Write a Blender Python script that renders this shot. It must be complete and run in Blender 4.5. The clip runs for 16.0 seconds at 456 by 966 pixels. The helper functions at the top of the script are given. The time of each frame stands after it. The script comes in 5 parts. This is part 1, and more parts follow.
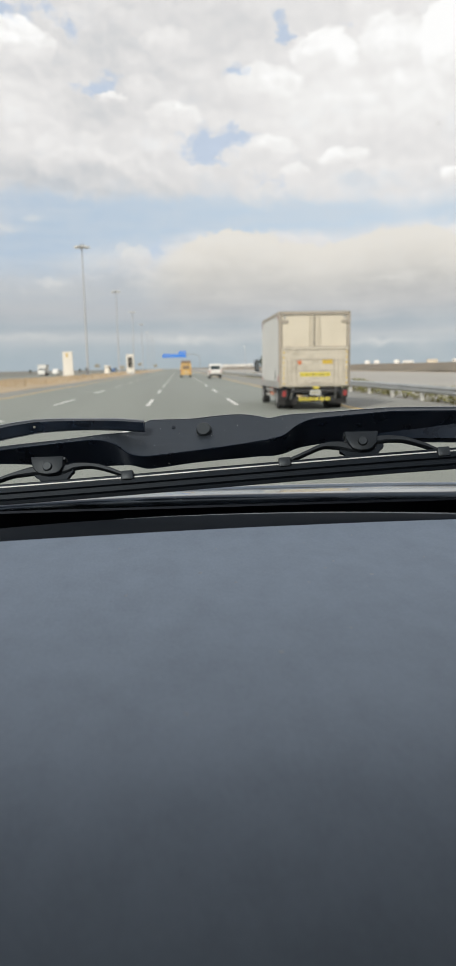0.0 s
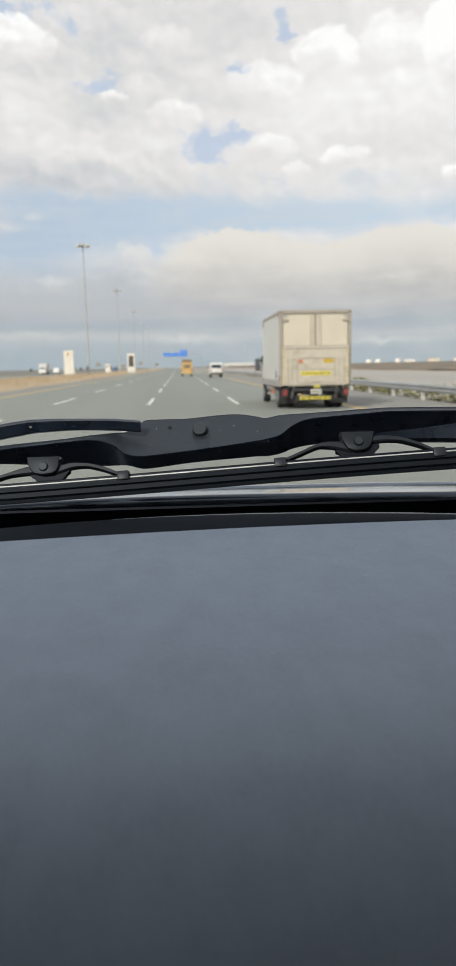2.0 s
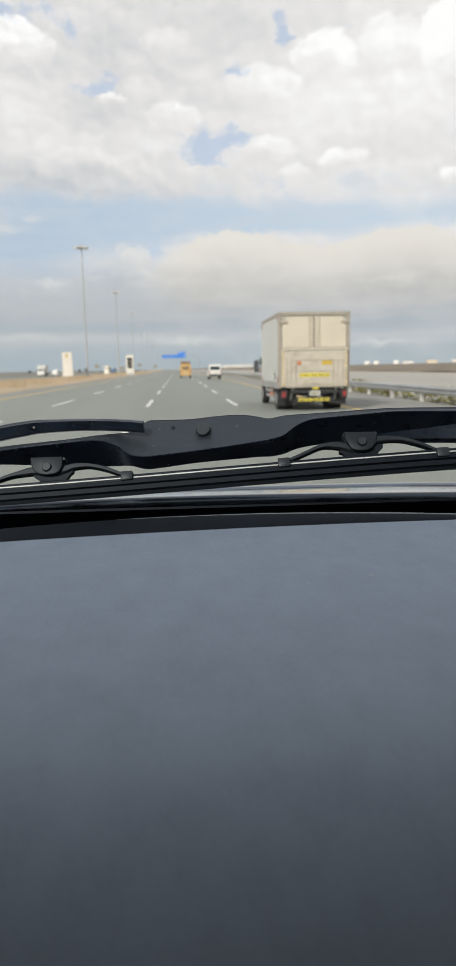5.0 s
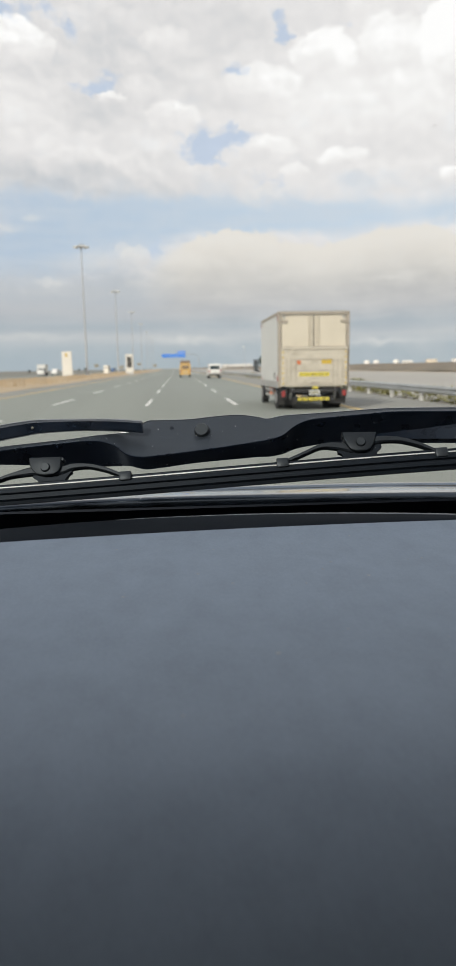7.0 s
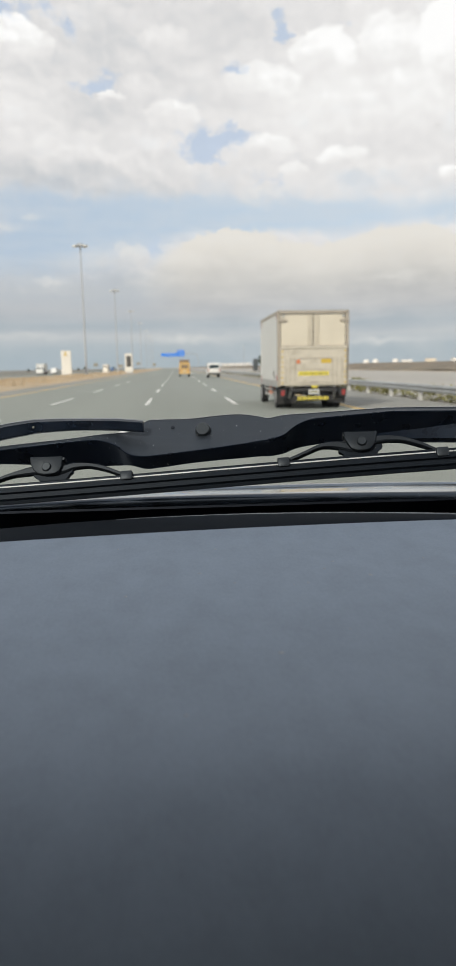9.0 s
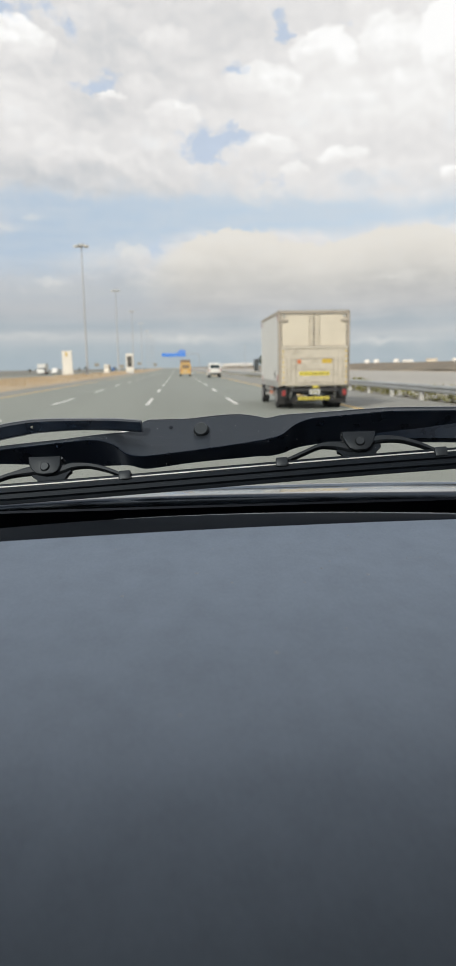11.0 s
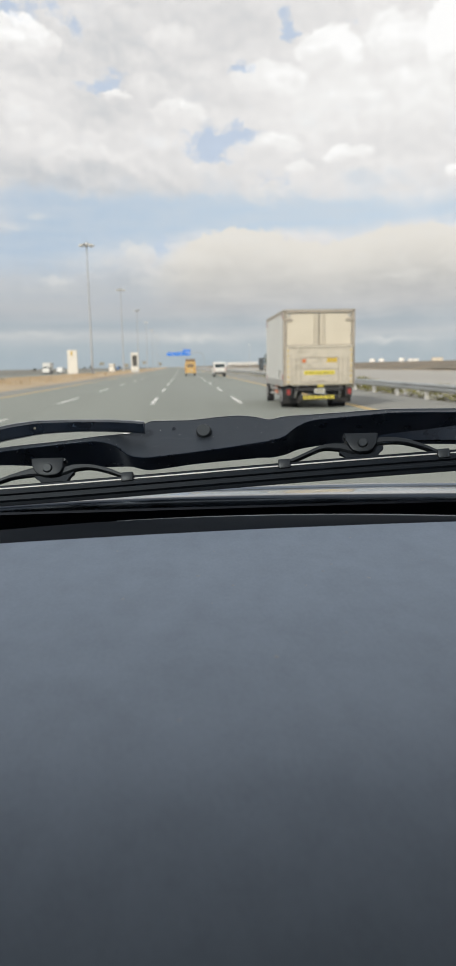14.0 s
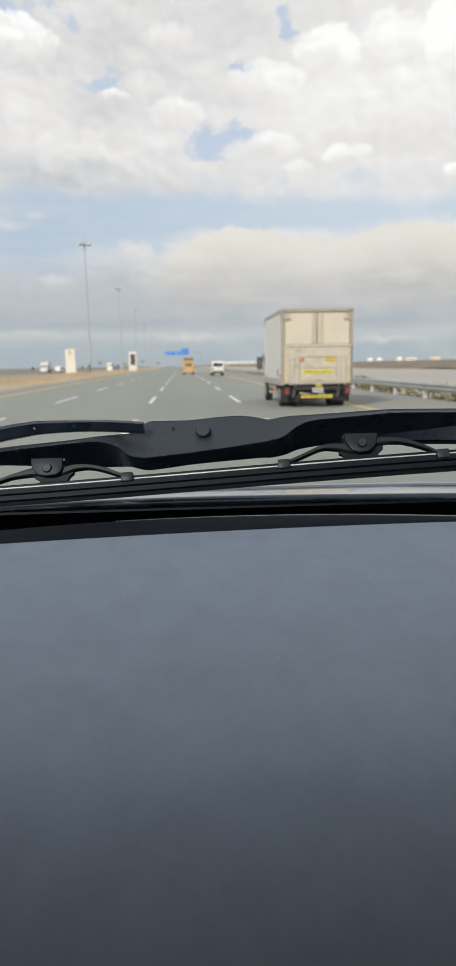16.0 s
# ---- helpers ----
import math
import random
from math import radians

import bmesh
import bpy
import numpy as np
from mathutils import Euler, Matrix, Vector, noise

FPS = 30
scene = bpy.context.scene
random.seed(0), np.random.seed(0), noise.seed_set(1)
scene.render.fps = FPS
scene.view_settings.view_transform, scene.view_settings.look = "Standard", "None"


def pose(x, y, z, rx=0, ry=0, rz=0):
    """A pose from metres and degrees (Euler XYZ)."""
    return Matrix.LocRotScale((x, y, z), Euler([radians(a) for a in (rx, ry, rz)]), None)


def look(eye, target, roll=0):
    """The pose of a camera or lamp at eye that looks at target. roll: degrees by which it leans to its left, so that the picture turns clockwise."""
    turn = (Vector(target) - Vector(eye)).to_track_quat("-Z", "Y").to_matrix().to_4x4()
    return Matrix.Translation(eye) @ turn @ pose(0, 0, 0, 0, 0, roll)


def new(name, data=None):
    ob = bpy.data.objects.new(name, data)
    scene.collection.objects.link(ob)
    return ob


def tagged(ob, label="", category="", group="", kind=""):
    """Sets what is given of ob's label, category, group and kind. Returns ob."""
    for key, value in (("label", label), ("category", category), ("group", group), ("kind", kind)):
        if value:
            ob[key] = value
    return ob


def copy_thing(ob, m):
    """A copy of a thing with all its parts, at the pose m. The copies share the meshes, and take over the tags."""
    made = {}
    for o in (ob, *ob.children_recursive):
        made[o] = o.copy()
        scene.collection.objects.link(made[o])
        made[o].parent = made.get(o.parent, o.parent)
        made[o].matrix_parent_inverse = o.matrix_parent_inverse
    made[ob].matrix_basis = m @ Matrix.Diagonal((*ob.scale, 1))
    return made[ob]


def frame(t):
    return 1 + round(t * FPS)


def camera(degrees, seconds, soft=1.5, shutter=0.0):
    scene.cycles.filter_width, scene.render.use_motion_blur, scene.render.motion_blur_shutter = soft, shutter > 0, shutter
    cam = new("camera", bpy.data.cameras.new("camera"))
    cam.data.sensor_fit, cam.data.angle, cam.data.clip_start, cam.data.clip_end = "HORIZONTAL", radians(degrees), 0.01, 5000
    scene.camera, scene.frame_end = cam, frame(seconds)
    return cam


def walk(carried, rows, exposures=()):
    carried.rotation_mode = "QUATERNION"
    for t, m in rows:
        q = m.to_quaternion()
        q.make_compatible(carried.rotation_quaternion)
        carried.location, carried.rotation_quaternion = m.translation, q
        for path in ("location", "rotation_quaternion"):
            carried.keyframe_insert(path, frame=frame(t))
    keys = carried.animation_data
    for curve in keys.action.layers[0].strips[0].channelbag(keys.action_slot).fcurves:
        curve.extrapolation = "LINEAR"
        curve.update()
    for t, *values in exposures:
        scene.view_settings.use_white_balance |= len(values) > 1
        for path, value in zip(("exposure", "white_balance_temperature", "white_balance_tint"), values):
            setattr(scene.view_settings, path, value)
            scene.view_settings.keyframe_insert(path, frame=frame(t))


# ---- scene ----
cam = camera(36.26, 16.0, soft=0.6)
cam.data.dof.use_dof = True
cam.data.dof.focus_distance, cam.data.dof.aperture_fstop = 0.68, 18.5
walk(cam, [
    (0.0, pose(-0.0047, 0.000, 1.4587, 80.582, 1.001, -3.916)),
    (0.5, pose(-0.0037, 0.000, 1.4597, 80.572, 1.001, -3.988)),
    (1.0, pose(-0.0025, 0.000, 1.4599, 80.550, 1.001, -3.940)),
    (1.5, pose(-0.0010, 0.000, 1.4599, 80.522, 1.007, -3.856)),
    (2.0, pose(0.0000, 0.000, 1.4597, 80.494, 1.002, -3.835)),
    (2.5, pose(0.0007, 0.000, 1.4588, 80.493, 1.001, -3.684)),
    (3.0, pose(-0.0013, 0.000, 1.4581, 80.561, 0.998, -3.676)),
    (3.5, pose(-0.0028, 0.000, 1.4564, 80.569, 0.998, -3.687)),
    (4.0, pose(-0.0047, 0.000, 1.4574, 80.635, 1.000, -3.804)),
    (6.5, pose(-0.0037, 0.000, 1.4591, 80.622, 1.001, -3.989)),
    (7.0, pose(-0.0035, 0.000, 1.4594, 80.572, 1.001, -3.976)),
    (7.5, pose(-0.0036, 0.000, 1.4590, 80.573, 0.998, -3.953)),
    (8.0, pose(-0.0039, 0.000, 1.4586, 80.573, 0.997, -3.872)),
    (8.5, pose(-0.0042, 0.000, 1.4597, 80.569, 1.001, -3.987)),
    (9.0, pose(-0.0051, 0.000, 1.4597, 80.504, 0.999, -4.031)),
    (11.5, pose(-0.0006, 0.000, 1.4594, 80.518, 1.002, -3.882)),
    (12.0, pose(0.0017, 0.000, 1.4594, 80.527, 1.001, -3.730)),
    (12.5, pose(0.0022, 0.000, 1.4600, 80.534, 1.001, -3.653)),
    (13.0, pose(0.0019, 0.000, 1.4588, 80.498, 0.998, -3.535)),
    (13.5, pose(0.0012, 0.000, 1.4604, 80.516, 0.998, -3.523)),
    (14.0, pose(-0.0004, 0.000, 1.4617, 80.444, 1.004, -3.554)),
    (14.5, pose(-0.0012, 0.000, 1.4628, 80.390, 0.999, -3.601)),
    (15.0, pose(-0.0019, 0.000, 1.4587, 80.428, 1.002, -3.724)),
    (15.5, pose(-0.0011, 0.000, 1.4609, 80.389, 1.001, -3.724)),
    (16.0, pose(-0.0017, 0.000, 1.4627, 80.367, 0.996, -3.704)),
])

# ---- world and sun ----
def link(nt, a, b):
    nt.links.new(a, b)


def plug(nt, sock, v):
    if isinstance(v, bpy.types.NodeSocket):
        nt.links.new(v, sock)
    elif v is not None:
        sock.default_value = v


def mth(nt, op, a, b=None, c=None, clamp=False):
    n = nt.nodes.new("ShaderNodeMath")
    n.operation, n.use_clamp = op, clamp
    for s, v in zip(n.inputs, (a, b, c)):
        plug(nt, s, v)
    return n.outputs[0]


def vmth(nt, op, a, b=None):
    n = nt.nodes.new("ShaderNodeVectorMath")
    n.operation = op
    plug(nt, n.inputs[0], a)
    plug(nt, n.inputs[1], b)
    return n.outputs[1] if op == "LENGTH" else n.outputs[0]


def noise_tex(nt, vec, scale, detail=4.0, rough=0.55, distort=0.0):
    n = nt.nodes.new("ShaderNodeTexNoise")
    plug(nt, n.inputs["Vector"], vec)
    n.inputs["Scale"].default_value = scale
    n.inputs["Detail"].default_value = detail
    n.inputs["Roughness"].default_value = rough
    n.inputs["Distortion"].default_value = distort
    return n.outputs[0]


def remap(nt, v, a, b, c=0.0, d=1.0, smooth=False):
    n = nt.nodes.new("ShaderNodeMapRange")
    n.interpolation_type = "SMOOTHSTEP" if smooth else "LINEAR"
    for s, w in zip(n.inputs, (v, a, b, c, d)):
        plug(nt, s, w)
    return n.outputs[0]


def mix(nt, f, a, b):
    n = nt.nodes.new("ShaderNodeMix")
    n.data_type = "RGBA"
    plug(nt, n.inputs[0], f)
    plug(nt, n.inputs[6], (*a, 1) if isinstance(a, tuple) else a)
    plug(nt, n.inputs[7], (*b, 1) if isinstance(b, tuple) else b)
    return n.outputs[2]


def ramp(nt, f, stops, mode="LINEAR"):
    n = nt.nodes.new("ShaderNodeValToRGB")
    n.color_ramp.interpolation = mode
    el = n.color_ramp.elements
    while len(el) < len(stops):
        el.new(0.5)
    for e, (p, c) in zip(el, stops):
        e.position = p
        e.color = (*c, 1) if isinstance(c, tuple) else (c, c, c, 1)
    plug(nt, n.inputs[0], f)
    return n.outputs[0]


SUN_EL, SUN_AZ = 33.0, 214.0     # degrees; azimuth clockwise from the road's heading
world = bpy.data.worlds.new("sky")
scene.world = world
world.use_nodes = True
wt = world.node_tree
wt.nodes.clear()
coord = wt.nodes.new("ShaderNodeTexCoord").outputs["Generated"]
sep = wt.nodes.new("ShaderNodeSeparateXYZ")
link(wt, coord, sep.inputs[0])
DEG = 57.29578
az = mth(wt, "MULTIPLY", mth(wt, "ARCTAN2", sep.outputs[0], sep.outputs[1]), DEG)
elv = mth(wt, "MULTIPLY", mth(wt, "ARCSINE", sep.outputs[2]), DEG)
comb = wt.nodes.new("ShaderNodeCombineXYZ")
link(wt, az, comb.inputs[0])
link(wt, elv, comb.inputs[1])
sky_uv = comb.outputs[0]


def warp(vec, scale, amount, detail=5.0, squash=1.0):
    n = wt.nodes.new("ShaderNodeTexNoise")
    plug(wt, n.inputs["Vector"], vmth(wt, "MULTIPLY", vec, (1.0, squash, 1.0)))
    n.inputs["Scale"].default_value = scale
    n.inputs["Detail"].default_value = detail
    n.inputs["Roughness"].default_value = 0.62
    off = vmth(wt, "MULTIPLY", vmth(wt, "SUBTRACT", n.outputs[1], (0.5, 0.5, 0.5)), (amount, amount, 0.0))
    return vmth(wt, "ADD", vec, off)


bent = warp(warp(sky_uv, 0.55, 1.5, 5.0, 1.3), 1.9, 0.55, 5.0, 1.2)
bent_low = warp(sky_uv, 0.13, 1.9, 5.0, 3.5)
drawn = warp(sky_uv, 0.30, 1.0, 6.0, 4.0)


def offset(vec, spot):
    a, e, ra, re = spot
    return vmth(wt, "MULTIPLY", vmth(wt, "SUBTRACT", vec, (a, e, 0)), (1 / ra, 1 / re, 0))


def tufts(spots, vec):
    """Sum of soft round cloud or gap shapes: azimuth, elevation, half width, half height, weight."""
    total = 0.0
    for *spot, w in spots:
        r = vmth(wt, "LENGTH", offset(vec, spot))
        g = mth(wt, "MULTIPLY", mth(wt, "POWER", 2.718, mth(wt, "MULTIPLY", mth(wt, "MULTIPLY", r, r), -1.0)), w)
        total = mth(wt, "ADD", g, total)
    return total


def heads(spots, vec):
    """Cumulus heads with a firm bright rim above and a soft foot: rows as in tufts."""
    total = 0.0
    for *spot, w in spots:
        d = offset(vec, spot)
        part_xyz = wt.nodes.new("ShaderNodeSeparateXYZ")
        link(wt, d, part_xyz.inputs[0])
        body = remap(wt, vmth(wt, "LENGTH", d), 1.05, 0.85, 0.0, w, smooth=True)
        total = mth(wt, "MAXIMUM", mth(wt, "MULTIPLY", body, remap(wt, part_xyz.outputs[1], -0.9, 0.35, 0.12, 1.0, smooth=True)), total)
    return total


gaps = tufts([
    (-11.83, 23.90, 2.14, 1.02, 1.14),
    (-9.05, 24.73, 1.20, 0.51, 0.84),
    (-7.59, 23.60, 0.89, 0.79, 0.84),
    (-5.56, 19.99, 1.82, 0.53, 1.26),
    (-4.59, 21.00, 0.91, 0.56, 0.84),
    (2.71, 16.38, 2.26, 0.93, 1.38),
    (5.10, 16.91, 1.42, 0.61, 1.20),
    (2.27, 17.52, 0.65, 1.21, 0.72),
    (8.08, 24.29, 0.69, 0.38, 1.00),
    (8.49, 23.43, 0.55, 0.60, 1.30),
    (9.22, 23.04, 0.74, 0.21, 0.90),
    (4.98, 21.25, 1.16, 0.46, 1.14),
    (12.46, 23.49, 1.14, 0.18, 0.72),
    (5.70, 19.16, 0.53, 1.07, 0.48),
    (-1.72, 9.22, 1.56, 1.47, 1.08),
    (6.97, 13.95, 2.15, 0.64, 0.66),
    (4.26, 17.89, 0.59, 0.50, 0.54),
    (2.21, 15.30, 3.57, 0.53, 0.42),
], bent)
puffs = tufts([
    (-10.99, 19.03, 3.95, 1.90, 0.60),
    (-8.04, 16.26, 5.45, 0.97, 0.38),
    (-1.08, 16.22, 5.65, 1.23, 0.22),
    (9.82, 18.03, 4.20, 2.38, 0.50),
    (14.85, 20.41, 5.40, 3.36, 0.50),
    (19.32, 18.88, 2.62, 2.26, 0.30),
    (-4.29, 22.51, 3.19, 2.17, -0.55),
    (3.36, 23.86, 4.16, 1.77, -0.45),
    (-6.10, 18.43, 2.38, 0.78, -0.60),
    (16.74, 16.20, 5.85, 1.44, -0.15),
    (-10.42, 14.25, 5.38, 1.15, -0.75),
    (-8.64, 21.11, 1.78, 0.66, -0.35),
    (-12.06, 20.94, 0.78, 0.44, -0.50),
    (-4.03, 13.25, 8.42, 1.11, -0.50),
    (2.33, 19.80, 2.81, 1.16, -0.10),
    (19.06, 13.38, 4.90, 0.83, -0.25),
], bent)
heap = heads([
    (-11.40, 22.60, 2.45, 1.50, 1.00),
    (-9.46, 22.14, 1.15, 0.79, 0.70),
    (11.57, 22.04, 2.65, 1.60, 0.66),
    (7.12, 20.39, 3.08, 1.37, 0.58),
    (13.19, 15.43, 2.13, 0.66, 0.55),
    (-4.40, 19.42, 1.20, 0.35, 0.80),
    (-0.36, 23.07, 2.12, 0.93, 0.45),
    (-2.24, 20.23, 1.58, 0.99, 0.40),
    (0.17, 18.32, 2.16, 1.03, 0.45),
    (6.89, 16.21, 2.65, 0.90, 0.32),
    (20.16, 22.06, 1.71, 2.46, 0.80),
    (20.98, 13.87, 0.79, 0.53, 0.60),
    (9.35, 14.58, 1.14, 0.59, 0.50),
    (16.59, 22.44, 2.65, 1.63, 0.45),
], bent)
veil = tufts([
    (-11.30, 7.60, 6.81, 1.52, 0.90),
    (-10.58, 11.81, 5.42, 1.71, 1.00),
    (-4.14, 10.86, 5.21, 1.77, 1.00),
    (0.68, 11.76, 4.32, 1.58, 0.80),
    (5.50, 11.47, 3.85, 1.32, 0.70),
    (11.25, 11.19, 5.68, 1.49, 0.85),
    (16.85, 11.43, 5.48, 1.12, 0.60),
    (20.90, 10.93, 2.20, 1.10, 0.50),
    (-12.09, 9.39, 5.38, 1.05, 0.75),
    (13.12, 13.77, 3.73, 0.84, 0.35),
], bent)

fine = noise_tex(wt, vmth(wt, "MULTIPLY", bent, (1, 1.5, 1)), 0.27, 8.0, 0.54)
broad = noise_tex(wt, vmth(wt, "MULTIPLY", bent, (0.7, 1.5, 1)), 0.11, 4.0, 0.55)
streak = noise_tex(wt, vmth(wt, "MULTIPLY", bent_low, (0.12, 1.9, 1)), 0.6, 6.0, 0.58)
grain = noise_tex(wt, vmth(wt, "MULTIPLY", bent, (1, 1.4, 1)), 0.9, 6.0, 0.6)
# relief of the billows: the same noise a little farther towards the light
billow = vmth(wt, "MULTIPLY", bent, (1, 1.35, 1))
relief = mth(wt, "SUBTRACT", noise_tex(wt, billow, 0.42, 4.0, 0.5), noise_tex(wt, vmth(wt, "ADD", billow, (0.35, 0.65, 0)), 0.42, 4.0, 0.5))

nishita = wt.nodes.new("ShaderNodeTexSky")
nishita.sky_type = "NISHITA"
nishita.sun_disc = False
nishita.sun_elevation, nishita.sun_rotation = radians(SUN_EL), radians(SUN_AZ)
nishita.dust_density = 2.0
clear = vmth(wt, "SCALE", nishita.outputs[0])
clear.node.inputs["Scale"].default_value = 0.09
blue = mix(wt, 0.80, clear, mix(wt, remap(wt, elv, 24.0, 55.0), (0.54, 0.67, 0.88), (0.36, 0.49, 0.72)))

# high broken cumulus
tone = mth(wt, "ADD", mth(wt, "MULTIPLY", puffs, 0.33), mth(wt, "MULTIPLY", mth(wt, "SUBTRACT", broad, 0.5), 0.30))
tone = mth(wt, "ADD", tone, mth(wt, "ADD", mth(wt, "MULTIPLY", heap, 0.46), mth(wt, "MULTIPLY", mth(wt, "SUBTRACT", fine, 0.5), remap(wt, az, -2.0, 9.0, 0.38, 0.24))))
tone = mth(wt, "ADD", tone, mth(wt, "MULTIPLY", mth(wt, "SUBTRACT", grain, 0.5), 0.26))
tone = mth(wt, "ADD", tone, remap(wt, az, -70.0, 70.0, -0.30, 0.30))
lit = mth(wt, "ADD", mth(wt, "ADD", tone, mth(wt, "MULTIPLY", relief, remap(wt, az, -2.0, 8.0, 0.72, 0.42))), 0.57)
cloud = ramp(wt, lit, [(0.0, (0.56, 0.585, 0.63)), (0.25, (0.675, 0.68, 0.70)), (0.48, (0.79, 0.775, 0.78)), (0.70, (0.888, 0.866, 0.864)), (0.86, (0.962, 0.945, 0.94)), (1.0, (1.07, 1.055, 1.055))])
ragged = mth(wt, "ADD", mth(wt, "MULTIPLY", mth(wt, "SUBTRACT", grain, 0.5), 2.3), mth(wt, "MULTIPLY", mth(wt, "SUBTRACT", fine, 0.5), 0.5))
hole = remap(wt, mth(wt, "SUBTRACT", mth(wt, "ADD", mth(wt, "ADD", gaps, remap(wt, elv, 27.0, 58.0, 0.0, 0.8)), ragged), mth(wt, "MULTIPLY", heap, 0.55)), 0.32, 1.20, smooth=True)
high = mix(wt, mth(wt, "MULTIPLY", hole, 0.72), cloud, blue)
# thin pale-blue veil under the cumulus
pale = mix(wt, remap(wt, az, -12.0, 14.0), (0.495, 0.60, 0.73), (0.595, 0.705, 0.825))
pale = mix(wt, remap(wt, mth(wt, "ADD", mth(wt, "MULTIPLY", streak, 0.5), mth(wt, "MULTIPLY", fine, 0.5)), 0.42, 0.66, 0.0, 0.55), pale, (0.69, 0.725, 0.775))
veil_f = remap(wt, mth(wt, "SUBTRACT", mth(wt, "ADD", veil, mth(wt, "MULTIPLY", mth(wt, "SUBTRACT", fine, 0.5), 1.5)), mth(wt, "MULTIPLY", heap, 0.8)), 0.06, 1.05, smooth=True)
high = mix(wt, veil_f, high, pale)
# low grey bank with a billowed upper edge, stratus below it
edge = ramp(wt, remap(wt, az, -16.0, 24.0), [
    (-0.004, 0.3874), (0.062, 0.3866), (0.234, 0.4079), (0.294, 0.4472), (0.324, 0.4383), (0.347, 0.3925), (0.385, 0.4653), (0.452, 0.5228), (0.513, 0.5411), (0.573, 0.5227), (0.650, 0.462), (0.72, 0.470), (0.80, 0.520), (0.879, 0.5279), (0.935, 0.4831), (0.99, 0.4517)
], "B_SPLINE")
edge = mth(wt, "MULTIPLY", edge, 20.0)
rise = mth(wt, "SUBTRACT", mth(wt, "ADD", edge, mth(wt, "MULTIPLY", mth(wt, "SUBTRACT", grain, 0.5), 1.7)), elv)
in_bank = remap(wt, rise, remap(wt, az, -3.0, 1.5, -1.2, -0.05), remap(wt, az, -3.0, 1.5, 2.6, 0.32), smooth=True)
sep_low = wt.nodes.new("ShaderNodeSeparateXYZ")
link(wt, bent_low, sep_low.inputs[0])
level = mth(wt, "ADD", mth(wt, "MULTIPLY", elv, 0.55), mth(wt, "MULTIPLY", sep_low.outputs[1], 0.45))
bank = ramp(wt, remap(wt, level, -1.0, 13.0), [
    (0.00, (0.42, 0.485, 0.52)), (0.12, (0.425, 0.495, 0.54)), (0.19, (0.465, 0.522, 0.56)), (0.245, (0.575, 0.598, 0.613)), (0.31, (0.455, 0.507, 0.553)),
    (0.40, (0.53, 0.535, 0.55)), (0.55, (0.59, 0.58, 0.565)), (0.72, (0.67, 0.64, 0.60)), (0.85, (0.76, 0.735, 0.70)), (1.0, (0.80, 0.78, 0.75))])
bank = mix(wt, remap(wt, mth(wt, "ADD", mth(wt, "MULTIPLY", fine, 0.5), mth(wt, "MULTIPLY", streak, 0.5)), 0.40, 0.66, 0.0, remap(wt, az, -3.0, 3.0, 0.16, 0.36)), bank, (0.86, 0.83, 0.79))
low_f = remap(wt, elv, 1.5, 5.0)
bank_open = remap(wt, mth(wt, "ADD", streak, mth(wt, "MULTIPLY", low_f, -0.35)), 0.30, 0.62, 0.0, 0.34)
bank = mix(wt, bank_open, bank, (0.375, 0.45, 0.53))
haze = mth(wt, "MULTIPLY", remap(wt, az, -3.5, 1.5, 0.85, 0.0, smooth=True), remap(wt, elv, 3.2, 5.6))
bank = mix(wt, haze, bank, mix(wt, streak, (0.47, 0.525, 0.60), (0.58, 0.60, 0.62)))
crest = mth(wt, "MULTIPLY", remap(wt, rise, 0.2, 4.2, 0.9, 0.0, smooth=True), remap(wt, az, -5.0, 2.0, 0.0, 1.0, smooth=True))
bank = mix(wt, crest, bank, (0.86, 0.82, 0.765))
slate = mth(wt, "MULTIPLY", mth(wt, "MINIMUM", tufts([
    (-7.83, 3.24, 9.43, 0.38, 0.80),
    (16.09, 3.01, 5.19, 0.66, 0.75),
    (1.91, 2.66, 3.46, 0.24, 0.50),
    (-11.06, 4.14, 4.15, 0.28, 0.35),
    (19.78, 4.15, 5.46, 0.55, 0.40),
    (6.39, 4.55, 5.89, 0.48, 0.30),
], drawn), 1.0), 0.5)
bank = mix(wt, slate, bank, (0.395, 0.455, 0.515))
wisp = mth(wt, "MULTIPLY", remap(wt, grain, 0.32, 0.62, 0.45, 1.0), mth(wt, "MINIMUM", tufts([
    (-6.62, 8.29, 1.89, 0.63, 0.35),
    (-9.75, 6.63, 1.02, 0.23, 0.55),
    (-10.98, 11.24, 0.72, 0.21, 0.50),
    (-12.46, 10.46, 1.07, 0.22, 0.40),
    (17.19, 6.72, 2.04, 0.23, 0.50),
    (5.94, 7.84, 0.88, 0.23, 0.35),
    (20.51, 9.64, 1.78, 0.43, 0.30),
    (0.41, 2.29, 2.97, 0.34, 0.45),
    (16.11, 1.88, 3.79, 0.24, 0.40),
    (-11.15, 2.61, 4.16, 0.23, 0.25),
    (4.99, 9.96, 2.91, 0.54, 0.30),
], bent), 1.0))
bank = mix(wt, mth(wt, "MULTIPLY", remap(wt, relief, 0.0, 0.14, 0.0, 0.28), remap(wt, elv, 4.5, 8.0)), bank, (0.84, 0.815, 0.78))
